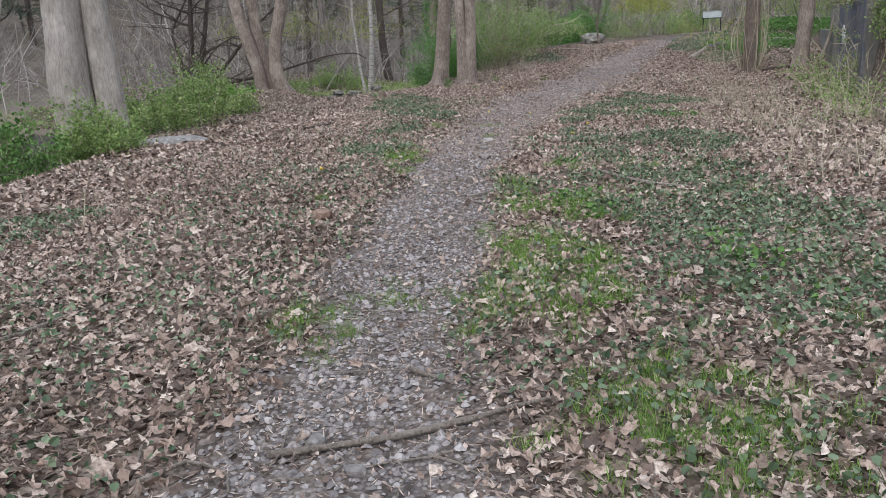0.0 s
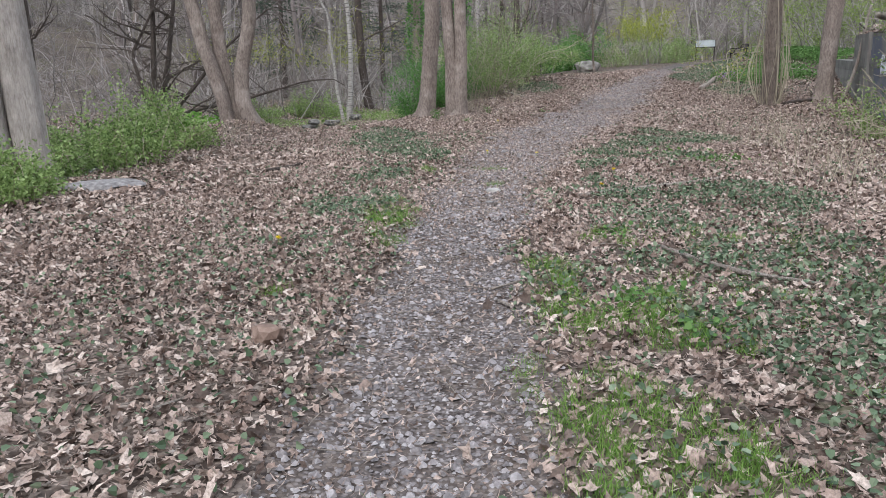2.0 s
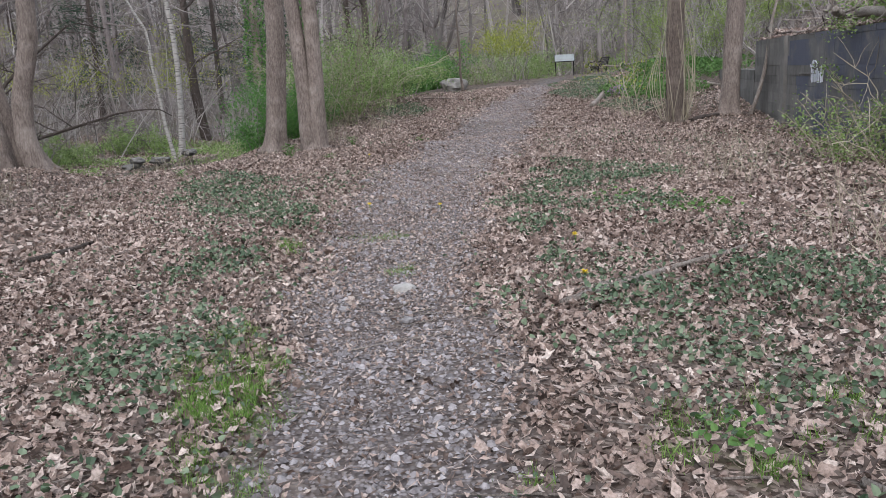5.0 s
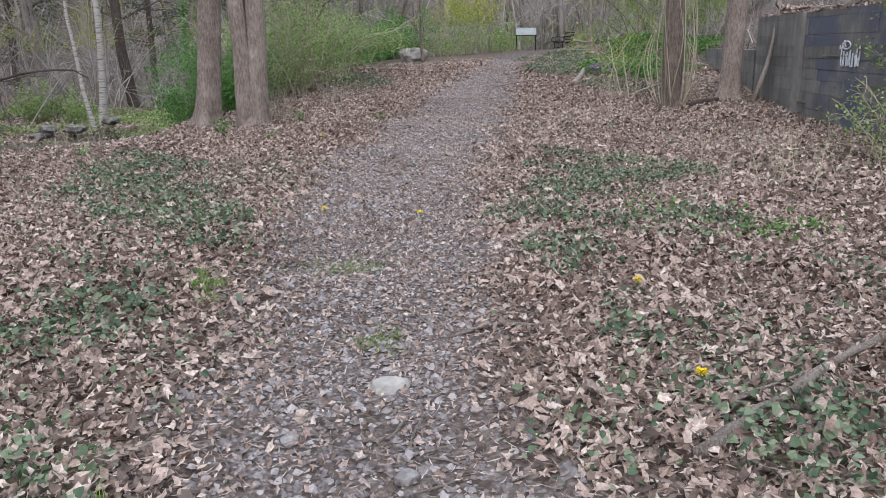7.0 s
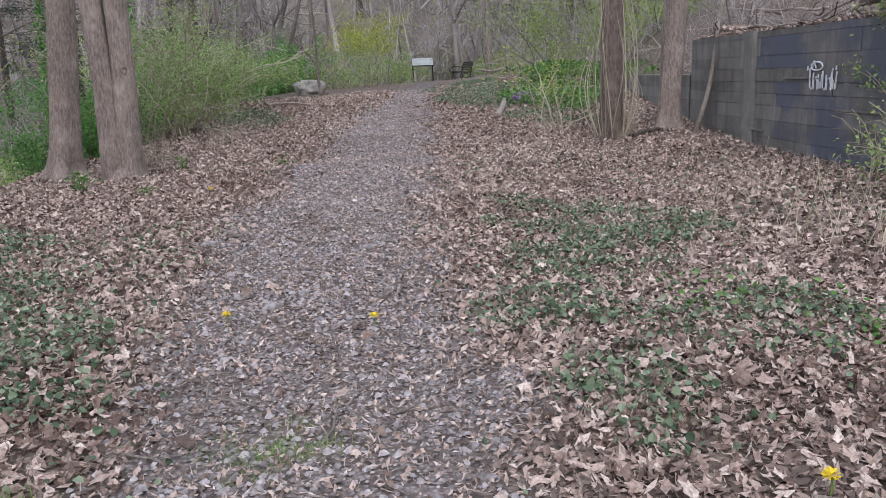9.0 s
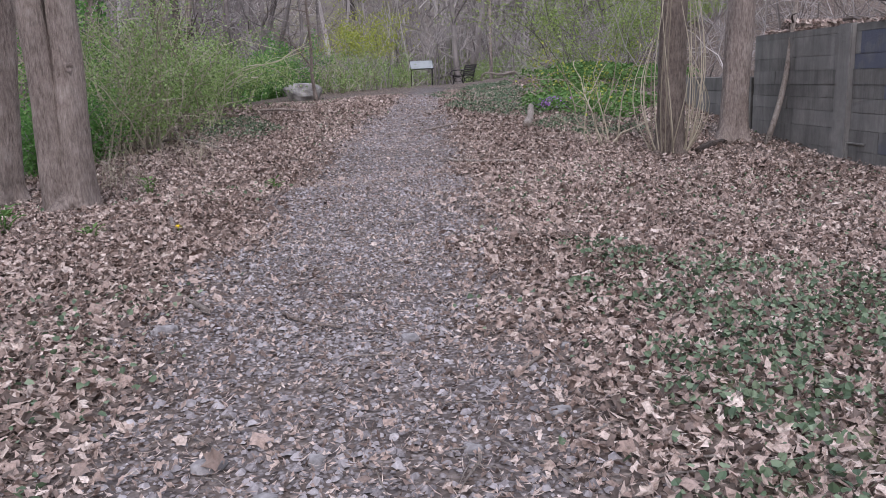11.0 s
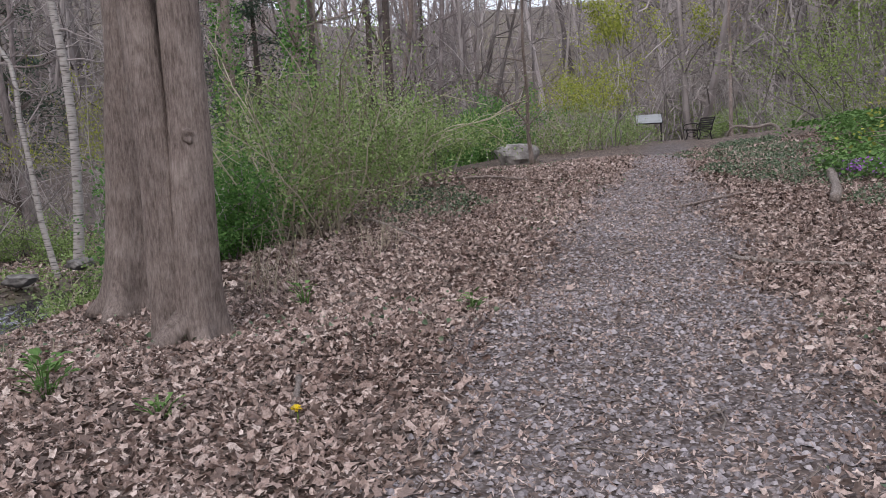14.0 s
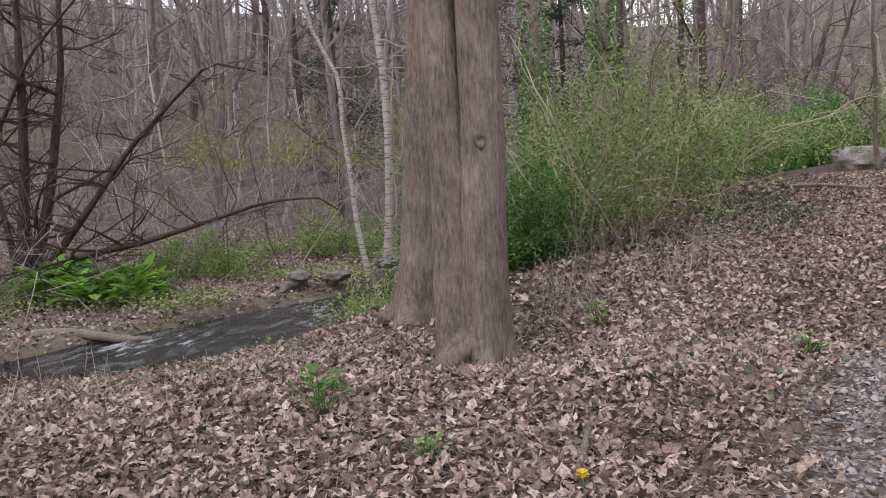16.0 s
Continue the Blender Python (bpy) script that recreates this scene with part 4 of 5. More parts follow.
bush("olive undergrowth on the far slope", 22.5, 54.0, 2.4, 2.0, 1.6, MAT_BUSH, 3500, 60, 0.07, 102, twig=MAT_TWIG)
bush("loose green shrub against the concrete wall", 7.5, 17.0, 0.7, 0.8, 1.3, MAT_BUSH, 1500, 50, 0.045, 104)
bush("young tree coming into yellow-green leaf", 16.2, 56.0, 2.2, 1.8, 9.0, MAT_BUSH_YELLOW, 2400, 26, 0.13, 105, twig=MAT_TWIG, arch=0.1, lift=0.55)
bush("young tree coming into yellow-green leaf", 25.5, 50.0, 2.2, 1.8, 8.0, MAT_BUSH_LIGHT, 2600, 26, 0.13, 106, twig=MAT_TWIG, arch=0.1, lift=0.4)
bush("thin tan thorny brush", 6.6, 13.2, 1.0, 1.2, 1.0, MAT_BUSH, 900, 60, 0.045, 77)
bush("vine-tangled light green shrub by the trunk", 7.35, 24.6, 0.3, 0.3, 2.3, MAT_BUSH_YELLOW, 250, 16, 0.045, 78, lift=0.3)
bush("airy light green shrub on the slope above", 15.2, 36.0, 2.6, 2.2, 4.6, MAT_BUSH_LIGHT, 5500, 60, 0.065, 79, twig=MAT_TWIG, lift=0.15)
bush("airy light green shrub on the slope above", 19.0, 40.0, 2.4, 2.2, 4.6, MAT_BUSH_LIGHT, 7000, 60, 0.075, 80, twig=MAT_TWIG, lift=0.3)
bush("low green undergrowth along the path", 17.8, 43.5, 2.0, 1.8, 1.2, MAT_BUSH, 3500, 60, 0.06, 91, twig=MAT_TWIG)
bush("green undergrowth behind the bench", 19.5, 51.5, 3.0, 2.0, 1.8, MAT_BUSH, 5000, 70, 0.07, 81, twig=MAT_TWIG)
bush("green undergrowth behind the bench", 13.0, 54.0, 2.6, 2.0, 2.2, MAT_BUSH, 5000, 70, 0.07, 82, twig=MAT_TWIG)
bush("green undergrowth behind the bench", 24.5, 56.5, 3.0, 2.0, 2.2, MAT_BUSH, 5000, 70, 0.08, 92, twig=MAT_TWIG)
bush("low green growth across the stream", -8.2, 34.0, 1.6, 1.2, 1.0, MAT_BUSH, 3600, 50, 0.055, 83, twig=MAT_TWIG)
bush("low green growth across the stream", -6.4, 37.0, 1.6, 1.2, 1.2, MAT_BUSH, 3000, 50, 0.055, 84, twig=MAT_TWIG)
bush("feathery green shrub overhanging the water", -2.5, 28.0, 0.6, 0.5, 0.95, MAT_BUSH, 2200, 40, 0.045, 85, twig=MAT_TWIG_TAN)
bush("yellow-leaved understorey shrub across the stream", -9.5, 39.5, 1.5, 1.4, 4.2, MAT_BUSH_YELLOW, 1500, 50, 0.06, 93, twig=MAT_TWIG, lift=0.45)
bush("yellow-leaved understorey shrub across the stream", -5.6, 40.5, 1.5, 1.4, 4.6, MAT_BUSH_YELLOW, 1500, 50, 0.06, 94, twig=MAT_TWIG, lift=0.45)


def evergreen(x, y, height, seed):
    """A dark conifer with drooping tiers."""
    r = np.random.default_rng(seed)
    t = empty("conifer", x, y, ground_at(x, y) - 0.1)
    tagged(t, "dark blue-green conifer among bare trees", "tree", "conifers")
    g = Geo()
    g.tube([(0, 0, 0), (0.05, 0, height * 0.5), (0, 0, height)], [0.16, 0.1, 0.02], 8)
    part("trunk", g, MAT_BARK_DARK, t)
    g, leaves = Geo(), []
    for _ in range(90):
        h = height * r.uniform(0.12, 0.98)
        a, ln = r.uniform(0, 6.28), (height - h) * 0.28 + 0.3
        b = wander((0, 0, h), (math.cos(a), math.sin(a), 0.15), ln, 4, 0.1, r, -0.08)
        g.tube(b, np.linspace(0.02, 0.006, 5), 3, cap=False)
        k = r.uniform(0.25, 1, (55, 1)) * 4
        leaves.append(np.stack([np.interp(k[:, 0], np.arange(5), b[:, c]) for c in range(3)], -1) + r.normal(0, 0.12, (55, 3)))
    part("bough_set", g, MAT_BARK_DARK, t)["kind"] = "stuff"
    c = np.concatenate(leaves)
    gl = Geo()
    gl.scatter(LEAF_V * [1, 0.4, 1], LEAF_F, spin(len(c), 0.5, r) * 0.16, c)
    part("foliage", gl, MAT_EVERGREEN, t)["kind"] = "stuff"


for k, (x, y, hgt) in enumerate([(-9.0, 44.0, 9.0), (-1.5, 46.0, 10.0), (-4.5, 50.0, 11.0), (-22.0, 40.0, 9.0)]):
    evergreen(x, y, hgt, 300 + k)

# ---------------------------------------------------------------- bench, sign, boulder, fence
def bench(x, y, rz):
    b = empty("bench", x, y, ground_at(x, y) - 0.01, rz)
    tagged(b, "black park bench with scrolled iron ends and wooden slats", "bench")
    # local x along the seat, -y is the front
    for sx in (-0.72, 0.72):
        g = Geo()
        for foot in (-0.26, 0.24):
            q = np.linspace(0, 1, 7)
            g.tube(np.stack([np.full(7, sx), foot * (1.15 - 0.35 * np.sin(q * 2.6)), 0.42 * q], -1), 0.024, 6)
        q = np.linspace(0, 1, 9)
        g.tube(np.stack([np.full(9, sx), -0.27 + 0.55 * q, 0.42 - 0.03 * np.sin(q * 3.14)], -1), 0.022, 6)
        g.tube(np.stack([np.full(9, sx), 0.24 + 0.13 * q ** 1.3, 0.42 + 0.45 * q], -1), 0.022, 6)
        a = np.linspace(0, 2 * np.pi, 14)
        g.tube(np.stack([np.full(14, sx), -0.02 + 0.17 * np.cos(a), 0.24 + 0.1 * np.sin(a)], -1), 0.014, 5)
        part("end_frame", g, MAT_IRON, b, smooth=True)
        g = Geo()
        q = np.linspace(0, 1, 10)
        g.tube(np.stack([np.full(10, sx), 0.27 - 0.56 * q, 0.64 + 0.04 * np.sin(q * 3.1)], -1), 0.022, 6)
        a = np.linspace(1.57, 6.6, 12)
        g.tube(np.stack([np.full(12, sx), -0.27 + 0.1 * np.cos(a), 0.54 + 0.1 * np.sin(a)], -1), 0.016, 5)
        part("armrest", g, MAT_IRON, b, smooth=True)
    for k in range(6):
        part("seat_slat", box_bm((1.46, 0.07, 0.03), (0, -0.24 + k * 0.092, 0.445), 0.006), MAT_SLAT, b)
    for k in range(5):
        z = 0.52 + k * 0.085
        part("back_slat", box_bm((1.46, 0.028, 0.066), (0, 0.245 + 0.13 * ((z - 0.42) / 0.45) ** 1.3, z), 0.006, Matrix.Rotation(-0.25, 4, "X")), MAT_SLAT, b)
    return b


bench(15.3, 47.7, -95)


def sign(x, y, rz):
    s = empty("information_sign", x, y, ground_at(x, y) - 0.02, rz)
    tagged(s, "low slanted information panel on two dark posts", "sign")
    for sx in (-0.5, 0.5):
        part("post", box_bm((0.055, 0.055, 0.95), (sx, 0.02, 0.475), 0.006), MAT_IRON, s)
    turn = Matrix.Rotation(radians(42), 4, "X")
    part("backboard", box_bm((1.12, 0.6, 0.03), (0, 0, 1.0), 0.006, turn), MAT_IRON, s)
    panel = part("panel", box_bm((1.06, 0.54, 0.012), (0, -0.014, 1.016), 0.003, turn), MAT_PANEL, s, "pale weathered printed panel")
    pr = random.Random(3)
    for k in range(7):
        u = -0.38 + 0.11 * (k % 4) + pr.uniform(-0.02, 0.02) + (0.25 if k > 3 else 0)
        v = 0.12 - 0.1 * (k // 2) * 0.7
        c = turn @ Vector((u, v, 0.024))
        part("print_block", box_bm((pr.uniform(0.12, 0.26), 0.03, 0.004), (c.x, c.y, 1.0 + c.z), 0, turn), MAT_PRINT, panel)
    return s


sign(14.25, 50.2, -16)


MAT_WET_ROCK = stone_mat("dark_stream_rock", (0.05, 0.047, 0.045), (0.15, 0.14, 0.13), (0.3, 0.285, 0.265), 5, False)


def rock(name, label, x, y, sx, sy, sz, seed, mat=MAT_ROCK, sink=0.25, z=None, category="rock", rz=0.0, rough=0.4):
    bm = bmesh.new()
    bmesh.ops.create_icosphere(bm, subdivisions=3 if sx > 0.25 else 2, radius=1)
    off = Vector((seed * 3.7, seed * 1.3, seed * 7.1))
    for v in bm.verts:
        n = v.co.normalized()
        cut = 1 + rough * noise.noise(n * 1.1 + off) + rough * 0.5 * noise.noise(n * 2.7 + off)
        v.co = Vector((n.x * sx, n.y * sy, n.z * sz)) * cut
        for q in range(5):
            face = Vector((math.sin(q * 2.4 + seed), math.cos(q * 2.4 + seed), 0.5 * math.sin(q * 1.7 + seed * 2))).normalized()
            over = n.dot(face) * cut - 0.9
            if over > 0:
                v.co -= Vector((face.x * sx, face.y * sy, face.z * sz)) * over
        v.co.z = min(v.co.z, sz * (0.7 + 0.2 * noise.noise(n * 3 + off)))
    ob = part(name, bm, mat)
    zz = ground_at(x, y) if z is None else z
    ob.matrix_basis = pose(x, y, zz + sz * (0.75 - sink), 0, 0, rz)
    tagged(ob, label, category)
    return ob


rock("boulder", "pale grey rounded boulder beside the path", 5.0, 34.75, 0.46, 0.34, 0.34, 2, category="boulder")
rock("stone", "reddish-brown stone among fallen leaves", -1.28, 7.0, 0.115, 0.09, 0.09, 4, MAT_BROWN_ROCK)
rock("stone", "flat grey slab sunk in leaves", -5.2, 13.75, 0.6, 0.34, 0.1, 5, MAT_PATH_STONE, sink=0.42)
rock("stone", "pale flat stone in the gravel", 0.27, 12.6, 0.1, 0.07, 0.06, 6, sink=0.5)
for k, (x, y, s) in enumerate([(0.53, 17.15, 0.09), (0.66, 16.75, 0.1), (0.92, 17.0, 0.06), (1.5, 16.8, 0.06), (1.95, 16.9, 0.07), (0.5, 18.9, 0.1), (2.4, 17.6, 0.06), (1.75, 18.2, 0.09), (-0.55, 3.0, 0.07), (-0.35, 2.75, 0.06), (0.2, 11.8, 0.07), (-0.2, 12.2, 0.07), (0.75, 11.6, 0.06)]):
    rock("stone", "small grey worn stone in the path", x, y, s * 0.8, s * 0.6, s * 0.5, 10 + k, MAT_PATH_STONE, sink=0.55, rz=k * 40.0)["group"] = "path stones"
for k, (x, y, z, s) in enumerate([(-5.9, 32.7, -0.95, 0.42), (-5.75, 32.75, -0.74, 0.36), (-5.6, 32.85, -0.55, 0.34), (-5.0, 33.2, -0.62, 0.36), (-6.2, 32.3, -1.0, 0.3), (-4.2, 34.2, -0.5, 0.36),
                                  (-8.6, 28.3, -0.95, 0.28), (-9.2, 28.4, -0.85, 0.3), (-9.9, 28.2, -0.85, 0.3), (-5.3, 32.4, -1.0, 0.25), (-8.0, 28.8, -0.95, 0.2), (-7.5, 29.8, -0.95, 0.22)]):
    rock("rock", "grey rock at the stream's edge" if k > 3 else "flat grey rock stacked at the water's edge", x, y, s, s * 0.7, s * 0.36, 30 + k, z=z, rz=k * 53.0, mat=MAT_WET_ROCK)["group"] = "stream rocks"

# rail fence up the slope
fence = empty("rail_fence", 34, 69, ground_at(34, 69))
tagged(fence, "dark wooden rail fence on the slope", "fence")
for k in range(8):
    fx = -5 + k * 2.6
    part("post", box_bm((0.14, 0.14, 1.5), (fx, 0, ground_at(34 + fx, 69) - ground_at(34, 69) + 0.45), 0.01), MAT_BARK_DARK, fence)
    if k < 7:
        za, zb = (ground_at(34 + fx + o, 69) - ground_at(34, 69) for o in (0, 2.6))
        for h in (0.5, 0.95):
            g = Geo()
            g.tube([(fx, -0.09, za + h), (fx + 2.6, -0.09, zb + h)], 0.06, 6)
            part("rail", g, MAT_BARK_DARK, fence)

# ---------------------------------------------------------------- paint on the wall, brush pile above it
def on_wall(name, bm, mat, label=""):
    return part(name, bm, mat, wall, label)


gr = random.Random(12)


def stroke(pts, r=0.012):
    """One sprayed line on the wall: points along it (x along the wall, z up)."""
    p = np.array([(-1.72 - u, 0.036, 1.03 + v) for u, v in pts])
    g = Geo()
    g.tube(p, r, 5)
    part("paint_stroke", g, MAT_WHITE_PAINT, wall, "white sprayed scrawl")


for k, (w, h) in enumerate(((0.1, 0.3), (0.1, 0.24), (0.09, 0.22), (0.1, 0.26), (0.11, 0.22), (0.12, 0.25))):
    u0 = 0.04 + k * 0.118
    if k % 3 == 0:
        stroke([(u0, h), (u0 + 0.01, 0.04), (u0 + w * 0.5, 0.0), (u0 + w, 0.05), (u0 + w, h * 0.8)])
    elif k % 3 == 1:
        stroke([(u0, 0.0), (u0, h * 0.7), (u0 + w * 0.6, h * 0.75), (u0 + w, h * 0.5), (u0 + w, 0.0)])
    else:
        stroke([(u0, h), (u0 + w * 0.3, 0.02), (u0 + w * 0.5, h * 0.6), (u0 + w * 0.8, 0.02), (u0 + w * 1.1, h)])
stroke([(0.22 + 0.16 * math.cos(a), 0.33 + 0.06 * math.sin(a)) for a in np.linspace(0, 6.3, 14)])
stroke([(0.1, 0.3), (0.14, 0.4), (0.2, 0.3)])
stroke([(0.66, 0.3), (0.6, 0.1)])
stroke([(-0.03, 0.33), (-0.03, 0.27)])
stroke([(0.74, 0.33), (0.74, 0.27)])
for k in range(4):
    bm = box_bm((gr.uniform(0.5, 1.4), 0.03, 0.025), (-4.5 + k * 1.5, 0.03, 0.35 + 0.42 * (k % 3)), 0.004)
    on_wall("crack_lip", bm, MAT_CONCRETE)


def stick(label, pts, r0, r1=None, mat=MAT_DEADWOOD, name="stick", forks=0, seed=0, lift=0.0):
    """A fallen stick along the ground through plan points."""
    r = np.random.default_rng(seed + 100)
    pts = np.asarray(pts, float)
    s = np.concatenate([[0], np.cumsum(np.linalg.norm(np.diff(pts, axis=0), axis=1))])
    t = np.linspace(0, s[-1], max(6, int(s[-1] * 9)))
    xy = np.stack([np.interp(t, s, pts[:, 0]), np.interp(t, s, pts[:, 1])], -1)
    xy += np.cumsum(r.normal(0, 0.006, xy.shape), 0)
    z = land(xy[:, 0], xy[:, 1]) + r0 * 0.8 + 0.012 + lift * np.sin(np.linspace(0, 3.1, len(t)))
    o = np.array([xy[0, 0], xy[0, 1], z[0]])
    p = np.column_stack([xy, z]) - o
    g = Geo()
    g.tube(p, np.linspace(r0, r1 or r0 * 0.5, len(t)) * (1 + 0.15 * r.normal(0, 1, len(t))), 7)
    ob = part(name, g, mat, smooth=True)
    ob.matrix_basis = pose(*o)
    tagged(ob, label, "stick" if name == "stick" else "log" if "log" in name else "branch")
    for _ in range(forks):
        k = r.integers(1, len(p) - 2)
        d = p[k + 1] - p[k]
        w = wander(p[k], d / np.linalg.norm(d) + np.append(r.normal(0, 0.6, 2), 0.02), s[-1] * r.uniform(0.2, 0.4), 4, 0.15, r)
        w[:, 2] = land(w[:, 0] + o[0], w[:, 1] + o[1]) + 0.015 - o[2]
        gg = Geo()
        gg.tube(w, np.linspace(r0 * 0.5, r0 * 0.2, 5), 5)
        part("side_twig", gg, mat, ob)
    return ob


stick("grey stick lying across the gravel path", [(-0.71, 2.87), (-0.24, 2.97), (0.14, 3.09), (0.5, 3.25)], 0.017, 0.011, seed=1)
stick("long thin dead branch on fallen leaves", [(-2.9, 3.8), (-2.58, 4.12), (-2.4, 4.48), (-2.1, 5.0)], 0.013, 0.006, forks=2, seed=2)
stick("long thin dead branch on fallen leaves", [(-2.25, 2.95), (-2.05, 3.24), (-1.98, 3.51), (-1.75, 3.85)], 0.009, 0.005, forks=1, seed=3)
stick("short grey stick on gravel", [(-0.22, 3.69), (0.0, 3.48)], 0.013, seed=4)
stick("bent dark stick in leaves", [(-1.17, 2.6), (-1.02, 2.78), (-0.86, 2.71), (-0.82, 2.58)], 0.012, seed=5)
stick("short dark stick on fallen leaves", [(-3.14, 14.88), (-2.7, 15.6)], 0.035, 0.02, mat=MAT_BARK_DARK, seed=6)
stick("pale bent branch lying in dark groundcover", [(1.48, 9.02), (1.68, 8.43), (1.87, 8.1), (2.3, 7.75)], 0.02, 0.014, forks=1, seed=7, lift=0.03)
stick("thin curved pale stick at the path's edge", [(0.07, 7.84), (0.17, 7.6), (0.17, 7.35)], 0.012, seed=8)
stick("short pale stick on the path", [(0.06, 8.11), (0.28, 8.24)], 0.012, seed=9)
stick("long pale thin branch along the bank", [(-5.3, 16.6), (-5.08, 17.36), (-4.84, 18.7), (-4.38, 19.74)], 0.022, 0.01, seed=10, forks=2)
stick("thin stick lying across leaves", [(1.31, 11.77), (2.04, 12.04)], 0.016, seed=11)
stick("forked pale dead branch lying in leaves", [(1.2, 11.5), (1.45, 11.61), (1.94, 11.88), (2.63, 12.24), (3.1, 12.5)], 0.028, 0.018, name="branch", forks=1, seed=12)
stick("pale crooked side branch on the leaves", [(1.87, 11.84), (1.78, 11.58), (1.32, 11.39)], 0.018, 0.01, seed=13)
stick("thin brown stick among leaves", [(-1.01, 13.14), (-0.74, 13.17)], 0.012, seed=14)
stick("curved brown stick across the path", [(0.71, 13.13), (0.94, 13.2), (1.19, 13.07)], 0.012, 0.007, seed=15)
stick("bent thin stick on the path", [(0.08, 12.11), (0.19, 12.1), (0.28, 12.25)], 0.011, seed=16)
stick("dark stick pointing out over the path", [(5.38, 27.32), (6.5, 27.47)], 0.02, 0.014, mat=MAT_BARK, seed=17)
stick("curved dark stick on gravel", [(1.21, 19.02), (1.29, 18.75), (1.46, 18.57)], 0.014, 0.008, mat=MAT_BARK, seed=18)
stick("straight dark stick on gravel", [(1.4, 19.71), (1.78, 19.75)], 0.01, 0.006, mat=MAT_BARK, seed=19)
stick("thin tan stick at the path's edge", [(1.97, 17.38), (2.26, 17.54)], 0.012, seed=20)
stick("pale broken log on the leaves", [(6.95, 26.4), (7.4, 27.1), (7.85, 27.9)], 0.07, 0.055, name="log", seed=21)
stick("dark branch lying beyond the leaves", [(3.3, 32.0), (4.3, 31.2)], 0.03, 0.018, mat=MAT_BARK, seed=22, lift=0.04)
stick("short thick stick in leaves", [(0.66, 19.52), (0.77, 19.2)], 0.02, 0.016, seed=23)
stick("pale split stick on fallen leaves", [(0.76, 21.72), (0.79, 22.3)], 0.018, 0.022, seed=24)
stick("grey branch lying beside the path", [(4.8, 24.8), (5.05, 24.2), (5.6, 23.9)], 0.028, 0.016, forks=2, seed=25)
stick("dark rotting log between two trunks", [(8.3, 23.6), (8.7, 23.85), (9.2, 24.1)], 0.06, 0.04, mat=MAT_BARK_DARK, name="log", seed=26)
stick("long thin fallen branch sloping out of the shrub", [(1.1, 29.3), (1.6, 27.9), (2.1, 26.6)], 0.02, 0.01, forks=2, seed=27, lift=0.12)
stick("pale fallen log in green herbs", [(9.7, 29.4), (10.7, 28.9), (11.6, 28.3)], 0.06, 0.04, name="log", seed=28, lift=0.1)
g = Geo()
q = np.linspace(0, 1, 8)
g.tube(np.stack([1.7 * q, 0.6 * q + 0.05 * np.sin(q * 4), -0.2 * q + 0.03 * np.sin(q * 6)], -1), np.linspace(0.1, 0.06, 8), 9)
log = part("log", g, MAT_DEADWOOD, smooth=True)
log.matrix_basis = pose(-8.3, 28.7, -0.76)
tagged(log, "half-sunk grey log at the water's edge", "log")


def arch_branch(x, y, span, rise, rz, label):
    a = np.linspace(0, math.pi, 12)
    g = Geo()
    g.tube(np.stack([span * np.cos(a), 0.15 * np.sin(2 * a), rise * np.sin(a) ** 0.8 * (1 + 0.25 * np.sin(3 * a + x))], -1), np.linspace(0.06, 0.025, 12), 7)
    ob = part("branch", g, MAT_DEADWOOD, smooth=True)
    ob.matrix_basis = pose(x, y, ground_at(x, y) - 0.02, 0, 0, rz)
    tagged(ob, label, "branch")
    rr = np.random.default_rng(int(x * 10))
    for k in (3, 5, 7, 9):
        p0 = np.array([span * math.cos(a[k]), 0.15 * math.sin(2 * a[k]), rise * math.sin(a[k])])
        gg = Geo()
        gg.tube(np.array([p0, p0 + [rr.normal(0, 0.2), rr.normal(0, 0.2), -p0[2] * 0.5], [p0[0] + rr.normal(0, 0.4), rr.normal(0, 0.3), 0.03]]), [0.03, 0.022, 0.015], 5)
        part("side_twig", gg, MAT_DEADWOOD, ob)


arch_branch(14.2, 38.2, 1.2, 0.6, 20, "pale bare branch arching over the herbs")
arch_branch(12.6, 38.6, 0.7, 0.45, -30, "dark tangled fallen branch")


def brush_pile():
    """Cut branches heaped on top of the wall."""
    r = np.random.default_rng(33)
    pile = new("brush_pile")
    pile.matrix_basis = wall_pose(-2.2, 0.75, 1.86)
    tagged(pile, "heap of cut dead branches on the wall", "brush pile")
    for k in range(80):
        x0, y0 = r.normal(0, 1.7), r.normal(0.25, 0.3)
        z0 = max(0.0, 0.5 - 0.12 * abs(x0)) * r.uniform(0, 1) + 0.06
        p = wander((x0, y0, z0), (r.normal(0, 1), r.normal(0, 0.35), r.normal(0, 0.1)), r.uniform(0.5, 1.3), 5, 0.2, r)
        p[:, 2] = np.maximum(p[:, 2], 0.03)
        g = Geo()
        g.tube(p, np.linspace(0.017, 0.006, 6) * r.uniform(0.5, 1.7), 6)
        part("branch", g, MAT_BARK_DARK if k % 3 == 0 else MAT_DEADWOOD, pile, smooth=True)
    for x0, rr in ((-1.3, 0.085), (-0.4, 0.07)):
        g = Geo()
        g.tube(wander((x0, 0.55, 0.3), (-1, 0.15, -0.02), 2.6, 5, 0.06, r), np.linspace(rr, rr * 0.7, 6), 8)
        part("log", g, MAT_DEADWOOD, pile, "pale grey log", smooth=True)


brush_pile()

